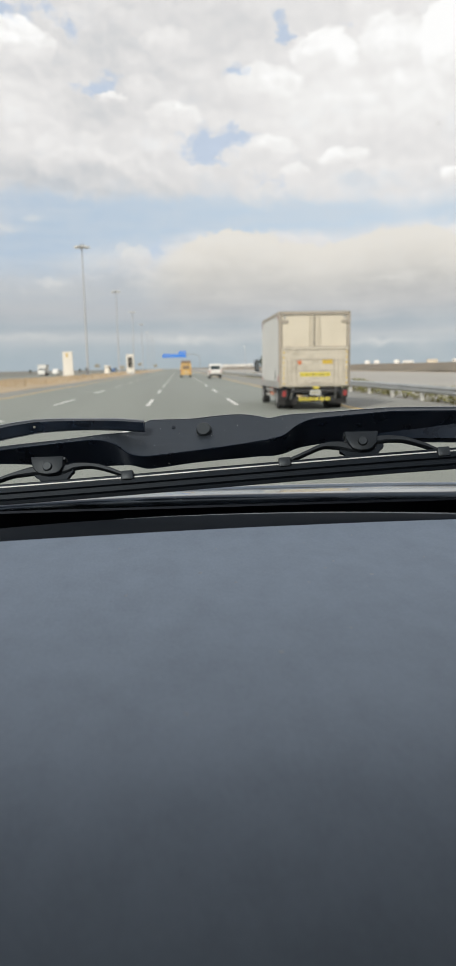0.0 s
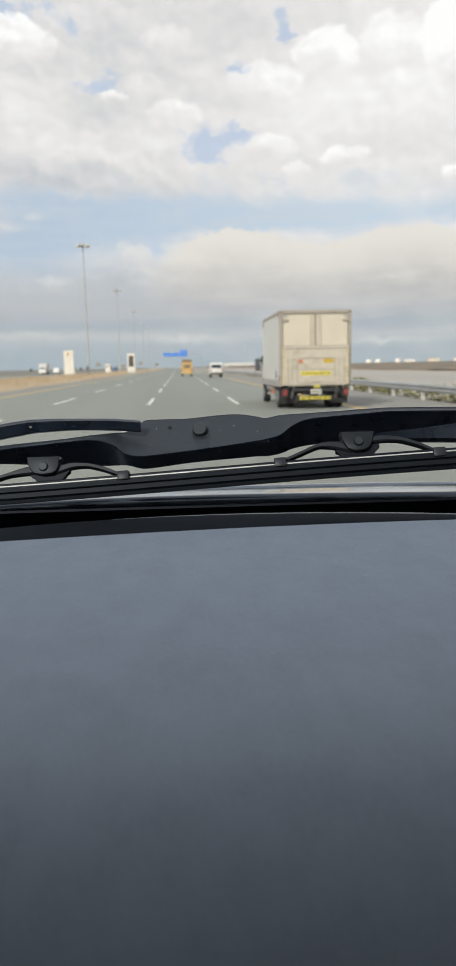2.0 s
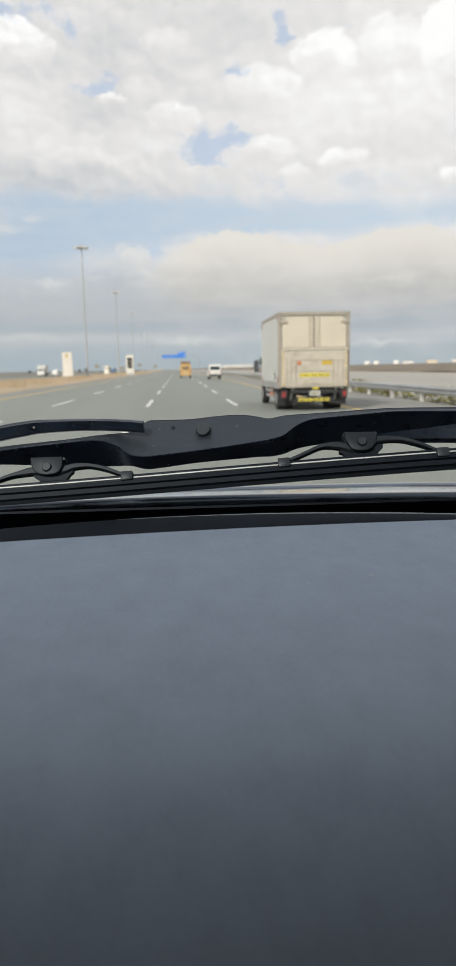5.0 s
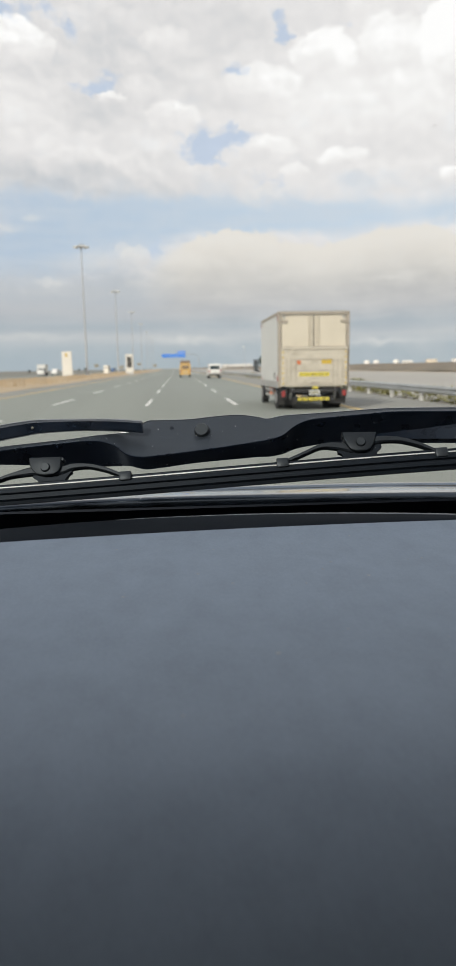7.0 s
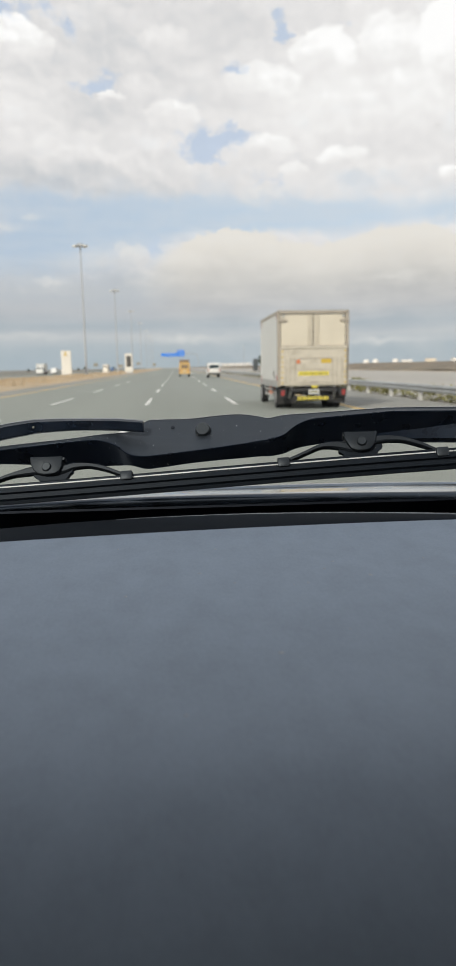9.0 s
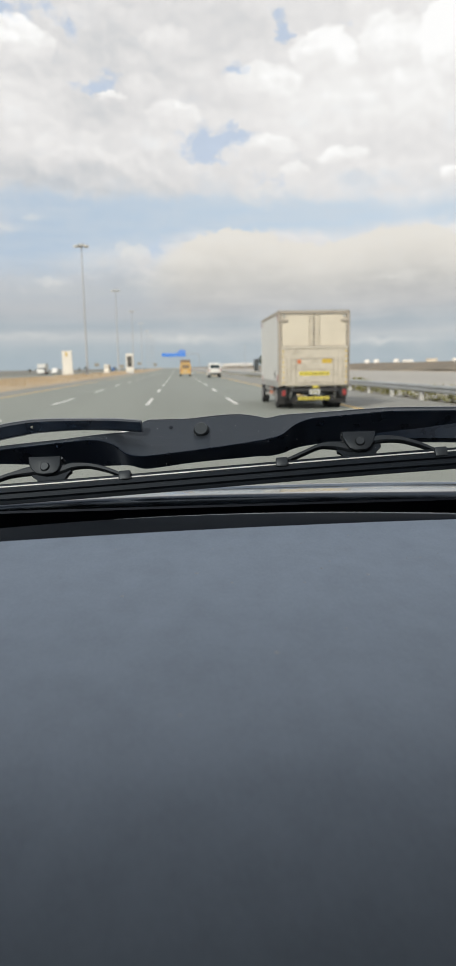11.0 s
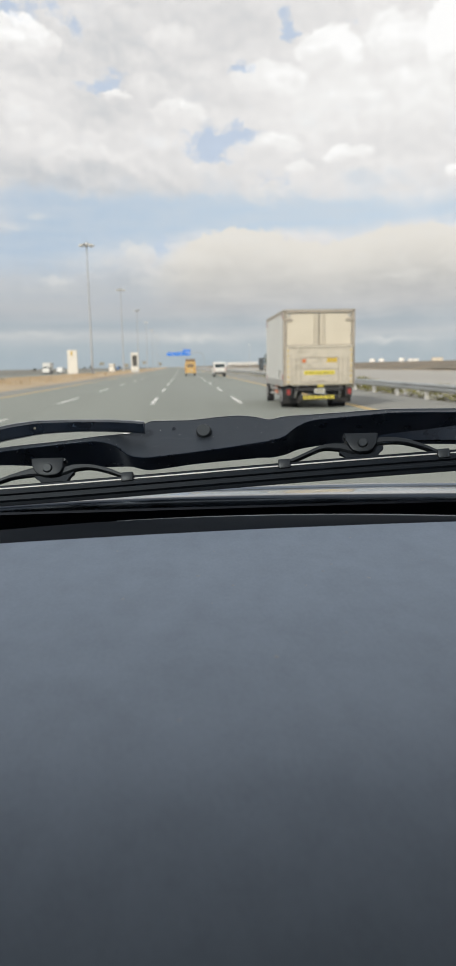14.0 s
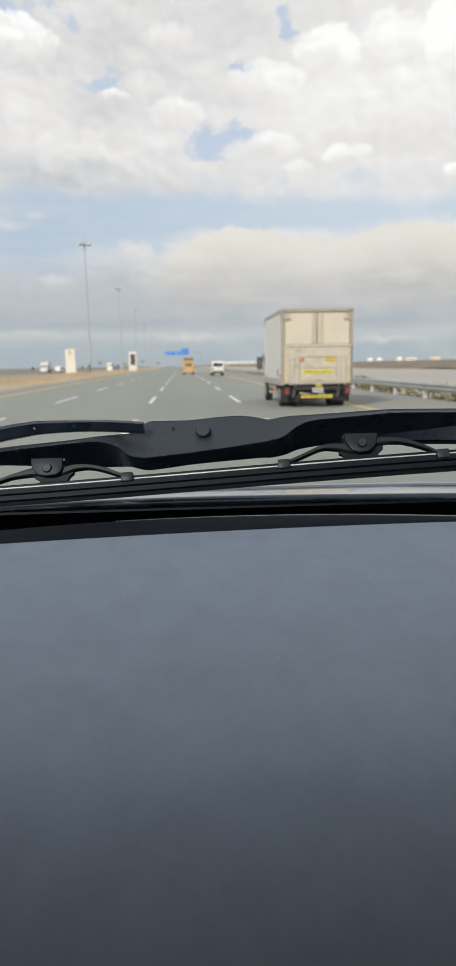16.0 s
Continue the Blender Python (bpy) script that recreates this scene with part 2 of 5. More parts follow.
low_heap = heads([
    (-3.18, 8.58, 1.25, 0.91, 0.60),
    (-3.97, 9.12, 0.67, 0.45, 0.50),
    (0.38, 8.20, 2.43, 0.73, 0.35),
    (5.99, 12.51, 0.77, 0.78, 0.40),
    (7.06, 13.26, 0.67, 0.56, 0.35),
], bent)
sky_col = mix(wt, mth(wt, "MAXIMUM", wisp, mth(wt, "MULTIPLY", low_heap, remap(wt, grain, 0.36, 0.58, 0.15, 1.0))), mix(wt, in_bank, high, bank), (0.87, 0.845, 0.81))
bg = wt.nodes.new("ShaderNodeBackground")
link(wt, sky_col, bg.inputs[0])
bg.inputs[1].default_value = 0.985
wout = wt.nodes.new("ShaderNodeOutputWorld")
link(wt, bg.outputs[0], wout.inputs[0])

sun = new("sun", bpy.data.lights.new("sun", "SUN"))
sun.data.energy, sun.data.angle, sun.data.color = 3.5, radians(11), (1.0, 0.945, 0.86)
sa, se = radians(SUN_AZ), radians(SUN_EL)
sun.matrix_world = look((0, 0, 60), (-math.sin(sa) * math.cos(se) * 10, -math.cos(sa) * math.cos(se) * 10, 60 - math.sin(se) * 10))


# ---- materials ----
def material(name, color, rough=0.6, metal=0.0, vary=0.0, scale=3.0, bump=0.0, bump_scale=40.0, color2=None, spec=0.5, coat=0.0, grime=0.0, grime_scale=1.2, stretch=(1, 1, 1), rough_vary=0.0, sheen_tint=None):
    m = bpy.data.materials.new(name)
    m.use_nodes = True
    nt = m.node_tree
    b = nt.nodes["Principled BSDF"]
    b.inputs["Roughness"].default_value = rough
    b.inputs["Metallic"].default_value = metal
    b.inputs["Specular IOR Level"].default_value = spec
    b.inputs["Coat Weight"].default_value = coat
    if sheen_tint:
        b.inputs["Specular Tint"].default_value = (*sheen_tint, 1)
    b.inputs["Base Color"].default_value = (*color, 1)
    tc = nt.nodes.new("ShaderNodeTexCoord").outputs["Object"]
    tc = vmth(nt, "MULTIPLY", tc, stretch)
    col = None
    if vary or color2:
        n1 = noise_tex(nt, tc, scale, 6.0)
        n2 = noise_tex(nt, tc, scale * 9, 3.0)
        f = mth(nt, "ADD", mth(nt, "MULTIPLY", n1, 0.65), mth(nt, "MULTIPLY", n2, 0.35))
        c2 = color2 or tuple(min(1, c * (1 + vary)) for c in color)
        c1 = color if color2 else tuple(c * (1 - vary) for c in color)
        col = mix(nt, remap(nt, f, 0.34, 0.66), c1, c2)
        if rough_vary:
            link(nt, remap(nt, n1, 0.3, 0.7, rough - rough_vary, rough + rough_vary), b.inputs["Roughness"])
    if grime:
        g = remap(nt, noise_tex(nt, tc, grime_scale, 8.0, 0.65), 0.5, 0.72, 0.0, grime)
        col = mix(nt, g, col if col is not None else color, (0.16, 0.13, 0.095))
    if col is not None:
        link(nt, col, b.inputs["Base Color"])
    if bump:
        bn = nt.nodes.new("ShaderNodeBump")
        bn.inputs["Strength"].default_value = bump
        bn.inputs["Distance"].default_value = 0.2 / bump_scale
        link(nt, noise_tex(nt, tc, bump_scale, 4.0), bn.inputs["Height"])
        link(nt, bn.outputs[0], b.inputs["Normal"])
    return m


M_DASH = material("dash_plastic", (0.322, 0.376, 0.441), 0.80, vary=0.075, scale=56.0, bump=0.36, bump_scale=420, rough_vary=0.05, spec=0.10, stretch=(1.0, 0.6, 1.0))
M_TRIM = material("dash_trim", (0.0085, 0.0118, 0.0165), 0.6, spec=0.06, vary=0.2, scale=8.0, bump=0.25, bump_scale=700, sheen_tint=(0.76, 0.88, 1.0))
M_FRIT = material("black_frit", (0.020, 0.024, 0.032), 0.6, spec=0.06)
M_COWL = material("cowl_plastic", (0.0035, 0.0055, 0.0098), 0.24, spec=0.95, vary=0.3, scale=12, bump=0.05, bump_scale=300, sheen_tint=(0.76, 0.88, 1.0))
M_BONNET = material("bonnet_paint", (0.335, 0.35, 0.352), 0.12, 0.5, vary=0.04, scale=2.0, coat=0.3)
M_EDGING = material("bonnet_edging", (0.085, 0.105, 0.135), 0.35, vary=0.15, scale=20)
M_LINER = material("headliner", (0.06, 0.06, 0.06), 0.95, vary=0.06, scale=5.0)
M_SEATBLACK = material("cabin_plastic", (0.03, 0.03, 0.032), 0.7, vary=0.2)
M_WIPER = material("wiper_coat", (0.0060, 0.0088, 0.0155), 0.30, vary=0.3, scale=40, bump=0.06, bump_scale=500, spec=0.45, grime=0.035, grime_scale=26.0, rough_vary=0.07, sheen_tint=(0.66, 0.83, 1.0))
# Dusty coat, made paler to carry the light on upward faces
M_DUSTLIT = material("wiper_coat_dusty_lit", (0.0160, 0.0198, 0.0255), 0.46, vary=0.28, scale=45, bump=0.08, bump_scale=600, spec=0.5, rough_vary=0.06, sheen_tint=(0.82, 0.92, 1.0))
M_YOKE = material("yoke_coat", (0.0068, 0.0084, 0.0108), 0.5, vary=0.25, scale=60, bump=0.1, bump_scale=500, spec=0.3, sheen_tint=(0.82, 0.92, 1.0))
M_RUBBER = material("wiper_rubber", (0.0040, 0.0056, 0.0084), 0.5, spec=0.16, vary=0.3, scale=60, sheen_tint=(0.76, 0.88, 1.0))
M_STEEL = material("blade_steel", (0.74, 0.74, 0.73), 0.5, 0.6, vary=0.22, scale=22)
M_RIVET = material("rivet", (0.014, 0.0165, 0.0195), 0.45, 0.0, vary=0.25, scale=90, spec=0.32, sheen_tint=(0.82, 0.92, 1.0))
# Pale coat that paints the highlights on wiper and trim edges
M_GLINT = material("edge_glint", (0.17, 0.18, 0.195), 0.32, vary=0.3, scale=70, spec=0.7)
M_DUST = material("dust_speck", (0.42, 0.43, 0.43), 0.9, vary=0.2, scale=200)
M_ASPHALT = material("asphalt", (0.217, 0.231, 0.204), 0.85, vary=0.10, scale=0.25, bump=0.25, bump_scale=25, stretch=(1.0, 0.06, 1.0))
M_SHOULDER = material("shoulder_asphalt", (0.235, 0.232, 0.208), 0.9, vary=0.12, scale=0.3, bump=0.25, bump_scale=25, stretch=(1.0, 0.06, 1.0))
M_WHITE_LINE = material("lane_paint", (0.64, 0.63, 0.60), 0.7, vary=0.12, scale=6.0)
M_YELLOW_LINE = material("edge_paint", (0.58, 0.40, 0.15), 0.7, vary=0.12, scale=6.0)
M_SAND = material("sand", (0.36, 0.28, 0.19), 0.95, color2=(0.44, 0.37, 0.28), scale=0.05, bump=0.3, bump_scale=4)
M_FLAT = material("gravel_flat", (0.31, 0.295, 0.265), 0.95, color2=(0.37, 0.35, 0.31), scale=0.06, bump=0.2, bump_scale=4, stretch=(1, 0.25, 1))
M_SCRUB = material("scrub_plain", (0.13, 0.13, 0.115), 0.95, color2=(0.23, 0.215, 0.175), scale=0.02, bump=0.3, bump_scale=2)
M_BANK = material("earth_bank", (0.13, 0.112, 0.085), 0.95, color2=(0.22, 0.175, 0.12), scale=0.12, bump=0.4, bump_scale=2)
M_DRY = material("dry_grass", (0.37, 0.275, 0.165), 0.9, color2=(0.47, 0.375, 0.255), scale=0.8)
M_GALV = material("galvanised", (0.42, 0.43, 0.43), 0.5, 0.6, vary=0.15, scale=1.5)
M_POST = material("rail_post", (0.50, 0.49, 0.46), 0.8, vary=0.12, scale=4.0)
M_MAST = material("mast_steel", (0.38, 0.39, 0.40), 0.6, 0.0, vary=0.1, scale=0.6)
M_LAMP = material("lamp_housing", (0.62, 0.62, 0.60), 0.5, vary=0.08)
M_TOTEM = material("totem_white", (0.70, 0.67, 0.60), 0.6, vary=0.06, scale=1.5, grime=0.25, grime_scale=1.5)
M_TOTEM_DARK = material("totem_louvre", (0.10, 0.095, 0.085), 0.6, vary=0.2, scale=4)
M_BOX = material("truck_panel", (0.57, 0.565, 0.53), 0.45, vary=0.03, scale=0.9, grime=0.12, grime_scale=0.7)
M_BOXREAR = material("truck_rear_panel", (0.57, 0.515, 0.41), 0.5, vary=0.04, scale=1.2, grime=0.12, grime_scale=1.0)
M_LIFT = material("tail_lift_paint", (0.50, 0.455, 0.37), 0.6, vary=0.10, scale=2.0, grime=0.5, grime_scale=2.2)
M_EXTR = material("aluminium_trim", (0.36, 0.32, 0.265), 0.55, 0.2, vary=0.18, scale=3.0, grime=0.45, grime_scale=3)
M_SEAL = material("door_rubber", (0.17, 0.15, 0.12), 0.8, vary=0.2, scale=6.0)
M_SKIRT = material("truck_skirt", (0.34, 0.335, 0.315), 0.6, vary=0.12, scale=2.0, grime=0.4, grime_scale=2.5)
M_CHASSIS = material("chassis_black", (0.025, 0.024, 0.023), 0.75, vary=0.4, scale=4.0)
M_TYRE = material("tyre", (0.022, 0.022, 0.022), 0.9, vary=0.25, scale=6)
M_RIM = material("rim", (0.35, 0.34, 0.33), 0.5, 0.5, vary=0.15, scale=5)
M_RED = material("tail_lamp_red", (0.27, 0.035, 0.03), 0.3, vary=0.1, scale=10)
M_ORANGE = material("marker_orange", (0.55, 0.16, 0.06), 0.5, vary=0.1, scale=10)
M_YELLOW = material("reflective_yellow", (0.66, 0.55, 0.07), 0.55, vary=0.12, scale=12)
M_OCHRE = material("sticker_ochre", (0.52, 0.36, 0.05), 0.55, vary=0.1, scale=10)
M_BARS = material("faded_print", (0.16, 0.14, 0.05), 0.7, vary=0.2, scale=10)
M_PLATE = material("plate_white", (0.50, 0.50, 0.46), 0.5, vary=0.05, scale=10)
M_CARWHITE = material("vehicle_white", (0.66, 0.65, 0.61), 0.35, vary=0.04, coat=0.4)
M_CARYELLOW = material("vehicle_yellow", (0.55, 0.36, 0.13), 0.4, vary=0.08, coat=0.3)
M_LOAD = material("load_brown", (0.20, 0.14, 0.09), 0.8, vary=0.2, scale=3)
M_CARBLUE = material("vehicle_blue", (0.05, 0.11, 0.24), 0.4, vary=0.1, coat=0.3)
M_GLASSDARK = material("tinted_window", (0.035, 0.05, 0.055), 0.12, vary=0.2, scale=2.0)
M_MIRROR = material("mirror_glass", (0.62, 0.66, 0.70), 0.05, 1.0, vary=0.03)
M_SIGN = material("sign_blue", (0.010, 0.165, 0.62), 0.5, vary=0.06, scale=1.0)
M_SIGNTXT = material("sign_white", (0.72, 0.74, 0.76), 0.5, vary=0.05, scale=1.0)
M_SIGNBACK = material("sign_grey_board", (0.26, 0.25, 0.21), 0.7, vary=0.1, scale=2)
M_LEAF = material("shrub_leaf", (0.11, 0.12, 0.035), 0.7, color2=(0.30, 0.27, 0.07), scale=6.0)
M_TREE = material("tree_leaf", (0.035, 0.045, 0.025), 0.8, color2=(0.06, 0.07, 0.035), scale=2.0)
M_BARK = material("bark", (0.12, 0.09, 0.065), 0.9, vary=0.2, scale=6)
M_HOUSE = material("render_white", (0.72, 0.70, 0.66), 0.8, vary=0.06, scale=0.3)
M_HOUSE2 = material("render_cream", (0.66, 0.58, 0.46), 0.8, vary=0.08, scale=0.3)
M_ROOF = material("roof_grey", (0.36, 0.37, 0.39), 0.8, vary=0.08, scale=0.3)

# windscreen: clear with a faint mirror that grows at a slant
M_GLASS = bpy.data.materials.new("windscreen_glass")
M_GLASS.use_nodes = True
gt = M_GLASS.node_tree
gt.nodes.clear()
lw = gt.nodes.new("ShaderNodeLayerWeight")
tr = gt.nodes.new("ShaderNodeBsdfTransparent")
tr.inputs[0].default_value = (0.985, 0.99, 0.985, 1)
gl = gt.nodes.new("ShaderNodeBsdfGlossy")
gl.inputs["Roughness"].default_value = 0.0
ms = gt.nodes.new("ShaderNodeMixShader")
link(gt, mth(gt, "ADD", mth(gt, "MULTIPLY", mth(gt, "POWER", lw.outputs["Facing"], 5.0), 0.13), 0.014), ms.inputs[0])
link(gt, tr.outputs[0], ms.inputs[1])
link(gt, gl.outputs[0], ms.inputs[2])
go = gt.nodes.new("ShaderNodeOutputMaterial")
link(gt, ms.outputs[0], go.inputs[0])


# ---- mesh helpers ----
def finish(bm, name, mat, smooth=False):
    bmesh.ops.recalc_face_normals(bm, faces=bm.faces[:])
    me = bpy.data.meshes.new(name)
    bm.to_mesh(me)
    bm.free()
    me.materials.append(mat)
    if smooth:
        me.shade_smooth()
        me.set_sharp_from_angle(angle=radians(38))
    return me


def part(name, bm, mat, parent=None, label="", smooth=False):
    ob = new(name, finish(bm, name, mat, smooth))
    if parent is not None:
        ob.parent = parent
    if label:
        tagged(ob, label)
    return ob


def thing(name, m, label, category, group="", kind=""):
    ob = new(name)
    ob.matrix_world = m
    return tagged(ob, label, category, group, kind)


def box(bm, x0, x1, y0, y1, z0, z1, bevel=0.0, seg=2):
    g = bmesh.ops.create_cube(bm, size=1.0)
    vs = g["verts"]
    for v in vs:
        v.co = Vector((x0 + (v.co.x + 0.5) * (x1 - x0), y0 + (v.co.y + 0.5) * (y1 - y0), z0 + (v.co.z + 0.5) * (z1 - z0)))
    if bevel:
        es = list({e for v in vs for e in v.link_edges})
        bmesh.ops.bevel(bm, geom=es, offset=bevel, segments=seg, affect="EDGES", profile=0.5)
    return bm


def boxed(*a, **k):
    return box(bmesh.new(), *a, **k)


def tube(bm, p, q, r, r2=None, seg=12, caps=True):
    p, q = Vector(p), Vector(q)
    r2 = r if r2 is None else r2
    d = (q - p).normalized()
    u = d.orthogonal().normalized()
    w = d.cross(u)
    rings = []
    for c, rr in ((p, r), (q, r2)):
        rings.append([bm.verts.new(c + (u * math.cos(6.28318 * i / seg) + w * math.sin(6.28318 * i / seg)) * rr) for i in range(seg)])
    for i in range(seg):
        j = (i + 1) % seg
        bm.faces.new((rings[0][i], rings[0][j], rings[1][j], rings[1][i]))
    if caps:
        bm.faces.new(rings[0])
        bm.faces.new(rings[1])
    return bm


def loft(bm, rings, closed=True, caps=True):
    vs = [[bm.verts.new(p) for p in r] for r in rings]
    n = len(rings[0])
    for a, b in zip(vs, vs[1:]):
        for i in range(n if closed else n - 1):
            j = (i + 1) % n
            bm.faces.new((a[i], a[j], b[j], b[i]))
    if caps and closed:
        bm.faces.new(vs[0])
        bm.faces.new(vs[-1])
    return bm


def smooth_path(keys, n):
    """Catmull-Rom through the keys (rows of numbers), n steps a span."""
    out = []
    k = [np.array(r, float) for r in keys]
    k = [2 * k[0] - k[1]] + k + [2 * k[-1] - k[-2]]
    for a, b, c, d in zip(k, k[1:], k[2:], k[3:]):
        for i in range(n):
            t = i / n
            out.append(0.5 * (2 * b + (c - a) * t + (2 * a - 5 * b + 4 * c - d) * t * t + (3 * b - a - 3 * c + d) * t ** 3))
    out.append(k[-2])
    return out


def slab(bm, outline, y0, y1, bevel=0.0):
    """A flat plate: outline in (x, z), from depth y0 to y1."""
    f = [bm.verts.new((x, y0, z)) for x, z in outline]
    b = [bm.verts.new((x, y1, z)) for x, z in outline]
    front = bm.faces.new(f)
    bm.faces.new(b[::-1])
    n = len(f)
    for i in range(n):
        j = (i + 1) % n
        bm.faces.new((f[j], f[i], b[i], b[j]))
    if bevel:
        bmesh.ops.bevel(bm, geom=list(front.edges), offset=bevel, segments=2, affect="EDGES", profile=0.5)
    return bm


# ---- ground and road ----
def bend(y):
    """The road's sideways drift: it bears gently to the left."""
    return -1.3e-5 * y * y if 0 < y < 900 else (0 if y <= 0 else -10.53 - 0.0234 * (y - 900))


YS = [-120, -60, -20, 0, 10, 20, 30, 45, 60, 80, 100, 130, 160, 200, 240, 290, 340, 400, 470, 550, 640, 740, 850, 1000, 1300, 1700, 2300, 3200, 4400]


def strip(name, profile, mat, ys=YS, jitter=0.0, parent=None):
    """A long sheet along the road: profile of (x, z) across it."""
    bm = bmesh.new()
    rows = []
    for y in ys:
        rows.append([bm.verts.new((x + bend(y), y, z + (jitter * noise.noise((x * 0.13, y * 0.05, 3.1)) if jitter else 0))) for x, z in profile])
    for a, b in zip(rows, rows[1:]):
        for i in range(len(profile) - 1):
            bm.faces.new((a[i], a[i + 1], b[i + 1], b[i]))
    return part(name, bm, mat, parent, smooth=True)


ground = strip("ground", [(-4000, -0.6), (-1200, -0.4), (-300, -0.3), (-60, -0.12), (-44, -0.10), (-26, -0.06), (-12.4, -0.05), (10, -0.05), (16, -0.05), (60, -0.05), (300, -0.05), (1200, -0.3), (4000, -0.6)], M_SAND)
tagged(ground, "flat pale sandy desert ground reaching the horizon", "ground", kind="structure")
road = strip("road", [(-9.9, 0.0), (6.2, 0.0)], M_ASPHALT)
tagged(road, "grey asphalt motorway carriageway with four lanes", "road", kind="structure")
for nm, prof in (("shoulder", [(-12.4, -0.02), (-9.9, -0.004)]), ("shoulder", [(6.2, -0.004), (9.9, -0.02)])):
    tagged(strip(nm, prof, M_SHOULDER), "dusty grey asphalt hard shoulder beside the motorway", "shoulder", kind="structure")
tagged(strip("scrub_flat", [(-900, -0.1), (-300, -0.04), (-46, -0.02)], M_SCRUB), "dark scrubby plain beyond the opposite carriageway", "ground", kind="structure")
tagged(strip("road_opposite", [(-44, 0.0), (-30, 0.0)], M_ASPHALT), "grey asphalt carriageway of the opposite direction", "road", kind="structure")
tagged(strip("gravel_flat", [(10.2, -0.03), (30, 0.02), (44, 0.0)], M_FLAT), "pale grey compacted gravel flat beyond the guard rail", "ground", kind="structure")
tagged(strip("verge", [(-24, 0.0), (-21, 0.28), (-17, 0.30), (-14, 0.12), (-12.4, -0.02)], M_DRY, jitter=0.12), "low verge of tan sand and dry grass", "verge", kind="structure")
bank_ys = [-60] + [i * 22 for i in range(0, 60)] + [1500, 2200]
tagged(strip("earth_bank", [(50, -0.05), (55, 0.7), (59, 1.55), (63, 1.75), (75, 1.7), (95, 0.0)], M_BANK, ys=bank_ys, jitter=0.5), "low dark earth bank on the desert flat", "bank", kind="structure")

# painted lines
for x, nm in ((-9.55, "edge_line"), (5.95, "edge_line")):
    ob = strip(nm, [(x - 0.12, 0.005), (x + 0.12, 0.005)], M_YELLOW_LINE, ys=[y for y in YS if y < 1400], parent=road)
DASH_LEN, DASH_GAP = 6.0, 8.6
for x, y_first in ((-5.35, 0.7), (-1.32, -1.2), (2.22, -1.8)):
    shared = None
    for i in range(26):
        y = y_first + i * (DASH_LEN + DASH_GAP)
        if shared is None:
            bm = boxed(-0.075, 0.075, 0, DASH_LEN, 0, 0.005)
            shared = finish(bm, "lane_dash", M_WHITE_LINE)
        ob = new("lane_dash", shared)
        ob.parent = road
        ob.matrix_world = pose(x + bend(y), y, 0.001, 0, 0, math.degrees(math.atan(2.6e-5 * max(0, y + 3))))
shared = None
for y0 in (172, 232):
    if shared is None:
        bm = bmesh.new()
        shaft = [(-0.62, 0), (-0.36, 0), (0.32, 15.0), (0.75, 15.2), (-0.1, 21.0), (-0.75, 14.4), (-0.12, 14.8)]
        bm.faces.new([bm.verts.new((px, py, 0)) for px, py in shaft])
        bm.faces.new([bm.verts.new((px, py, 0)) for px, py in ((0.2, 7.2), (1.3, 11.4), (1.62, 11.2), (0.42, 6.4))])
        shared = finish(bm, "lane_arrow", M_WHITE_LINE)
    ob = new("lane_arrow", shared)
    ob.parent = road
    ob.location = (3.9 + bend(y0), y0, 0.006)
# close-set block marks of the merging lane
shared = finish(boxed(-0.15, 0.15, 0, 1.0, 0, 0.005), "block_mark", M_WHITE_LINE)
for i in range(70):
    y = 176 + i * 2.4
    ob = new("block_mark", shared)
    ob.parent = road
    ob.location = (5.15 + bend(y), y, 0.001)

# dry grass on the verge: thin leaning blades, one object
rng = random.Random(5)
verts, faces = [], []
for i in range(15000):
    y = 26 + 330 * rng.random() ** 1.7
    x = -13.2 - 8.5 * rng.random() ** 0.8
    if noise.noise((x * 0.35, y * 0.12, 0.5)) < -0.12:
        continue
    zb = 0.05
    h = rng.uniform(0.18, 0.5) * (1 + 0.4 * noise.noise((x * 0.2, y * 0.08, 7)))
    a = rng.uniform(0, 6.28)
    w = rng.uniform(0.02, 0.05)
    lx, ly = rng.uniform(-0.15, 0.15), rng.uniform(-0.15, 0.15)
    bx = x + bend(y)
    k = len(verts)
    verts += [(bx - w * math.cos(a), y - w * math.sin(a), zb), (bx + w * math.cos(a), y + w * math.sin(a), zb), (bx + lx, y + ly, zb + h + 0.2)]
    faces.append((k, k + 1, k + 2))
me = bpy.data.meshes.new("dry_grass")
me.from_pydata(verts, [], faces)
me.materials.append(M_DRY)
tagged(new("dry_grass", me), "sparse tan dry grass on the roadside verge", "grass", kind="stuff")


# ---- the car that carries the view ----
car = thing("car", pose(0, 0, 0), "car cabin with dark grey dashboard, windscreen and silver bonnet", "car")


def seam_y(x):
    """Where the dashboard meets the trim strip."""
    return 0.5235 + 0.0687 * x


def trim_far(x):
    """Rear edge of the trim strip, bowed towards the glass in the middle."""
    q = max(-0.35, min(0.35, x))
    return 0.5756 + 0.0252 * q - 0.583 * q * q + 0.377 * q ** 3


def dash_z(x, y):
    lift = 1.2 * max(0.0, y - seam_y(x) + 0.05) ** 2 - 0.003
    return 1.335 + lift - 3.15 * max(0.0, 0.232 - y) ** 2 - 0.05 * (x - 0.04) ** 2 - (max(0.0, 0.06 - y) ** 2) * 2.0


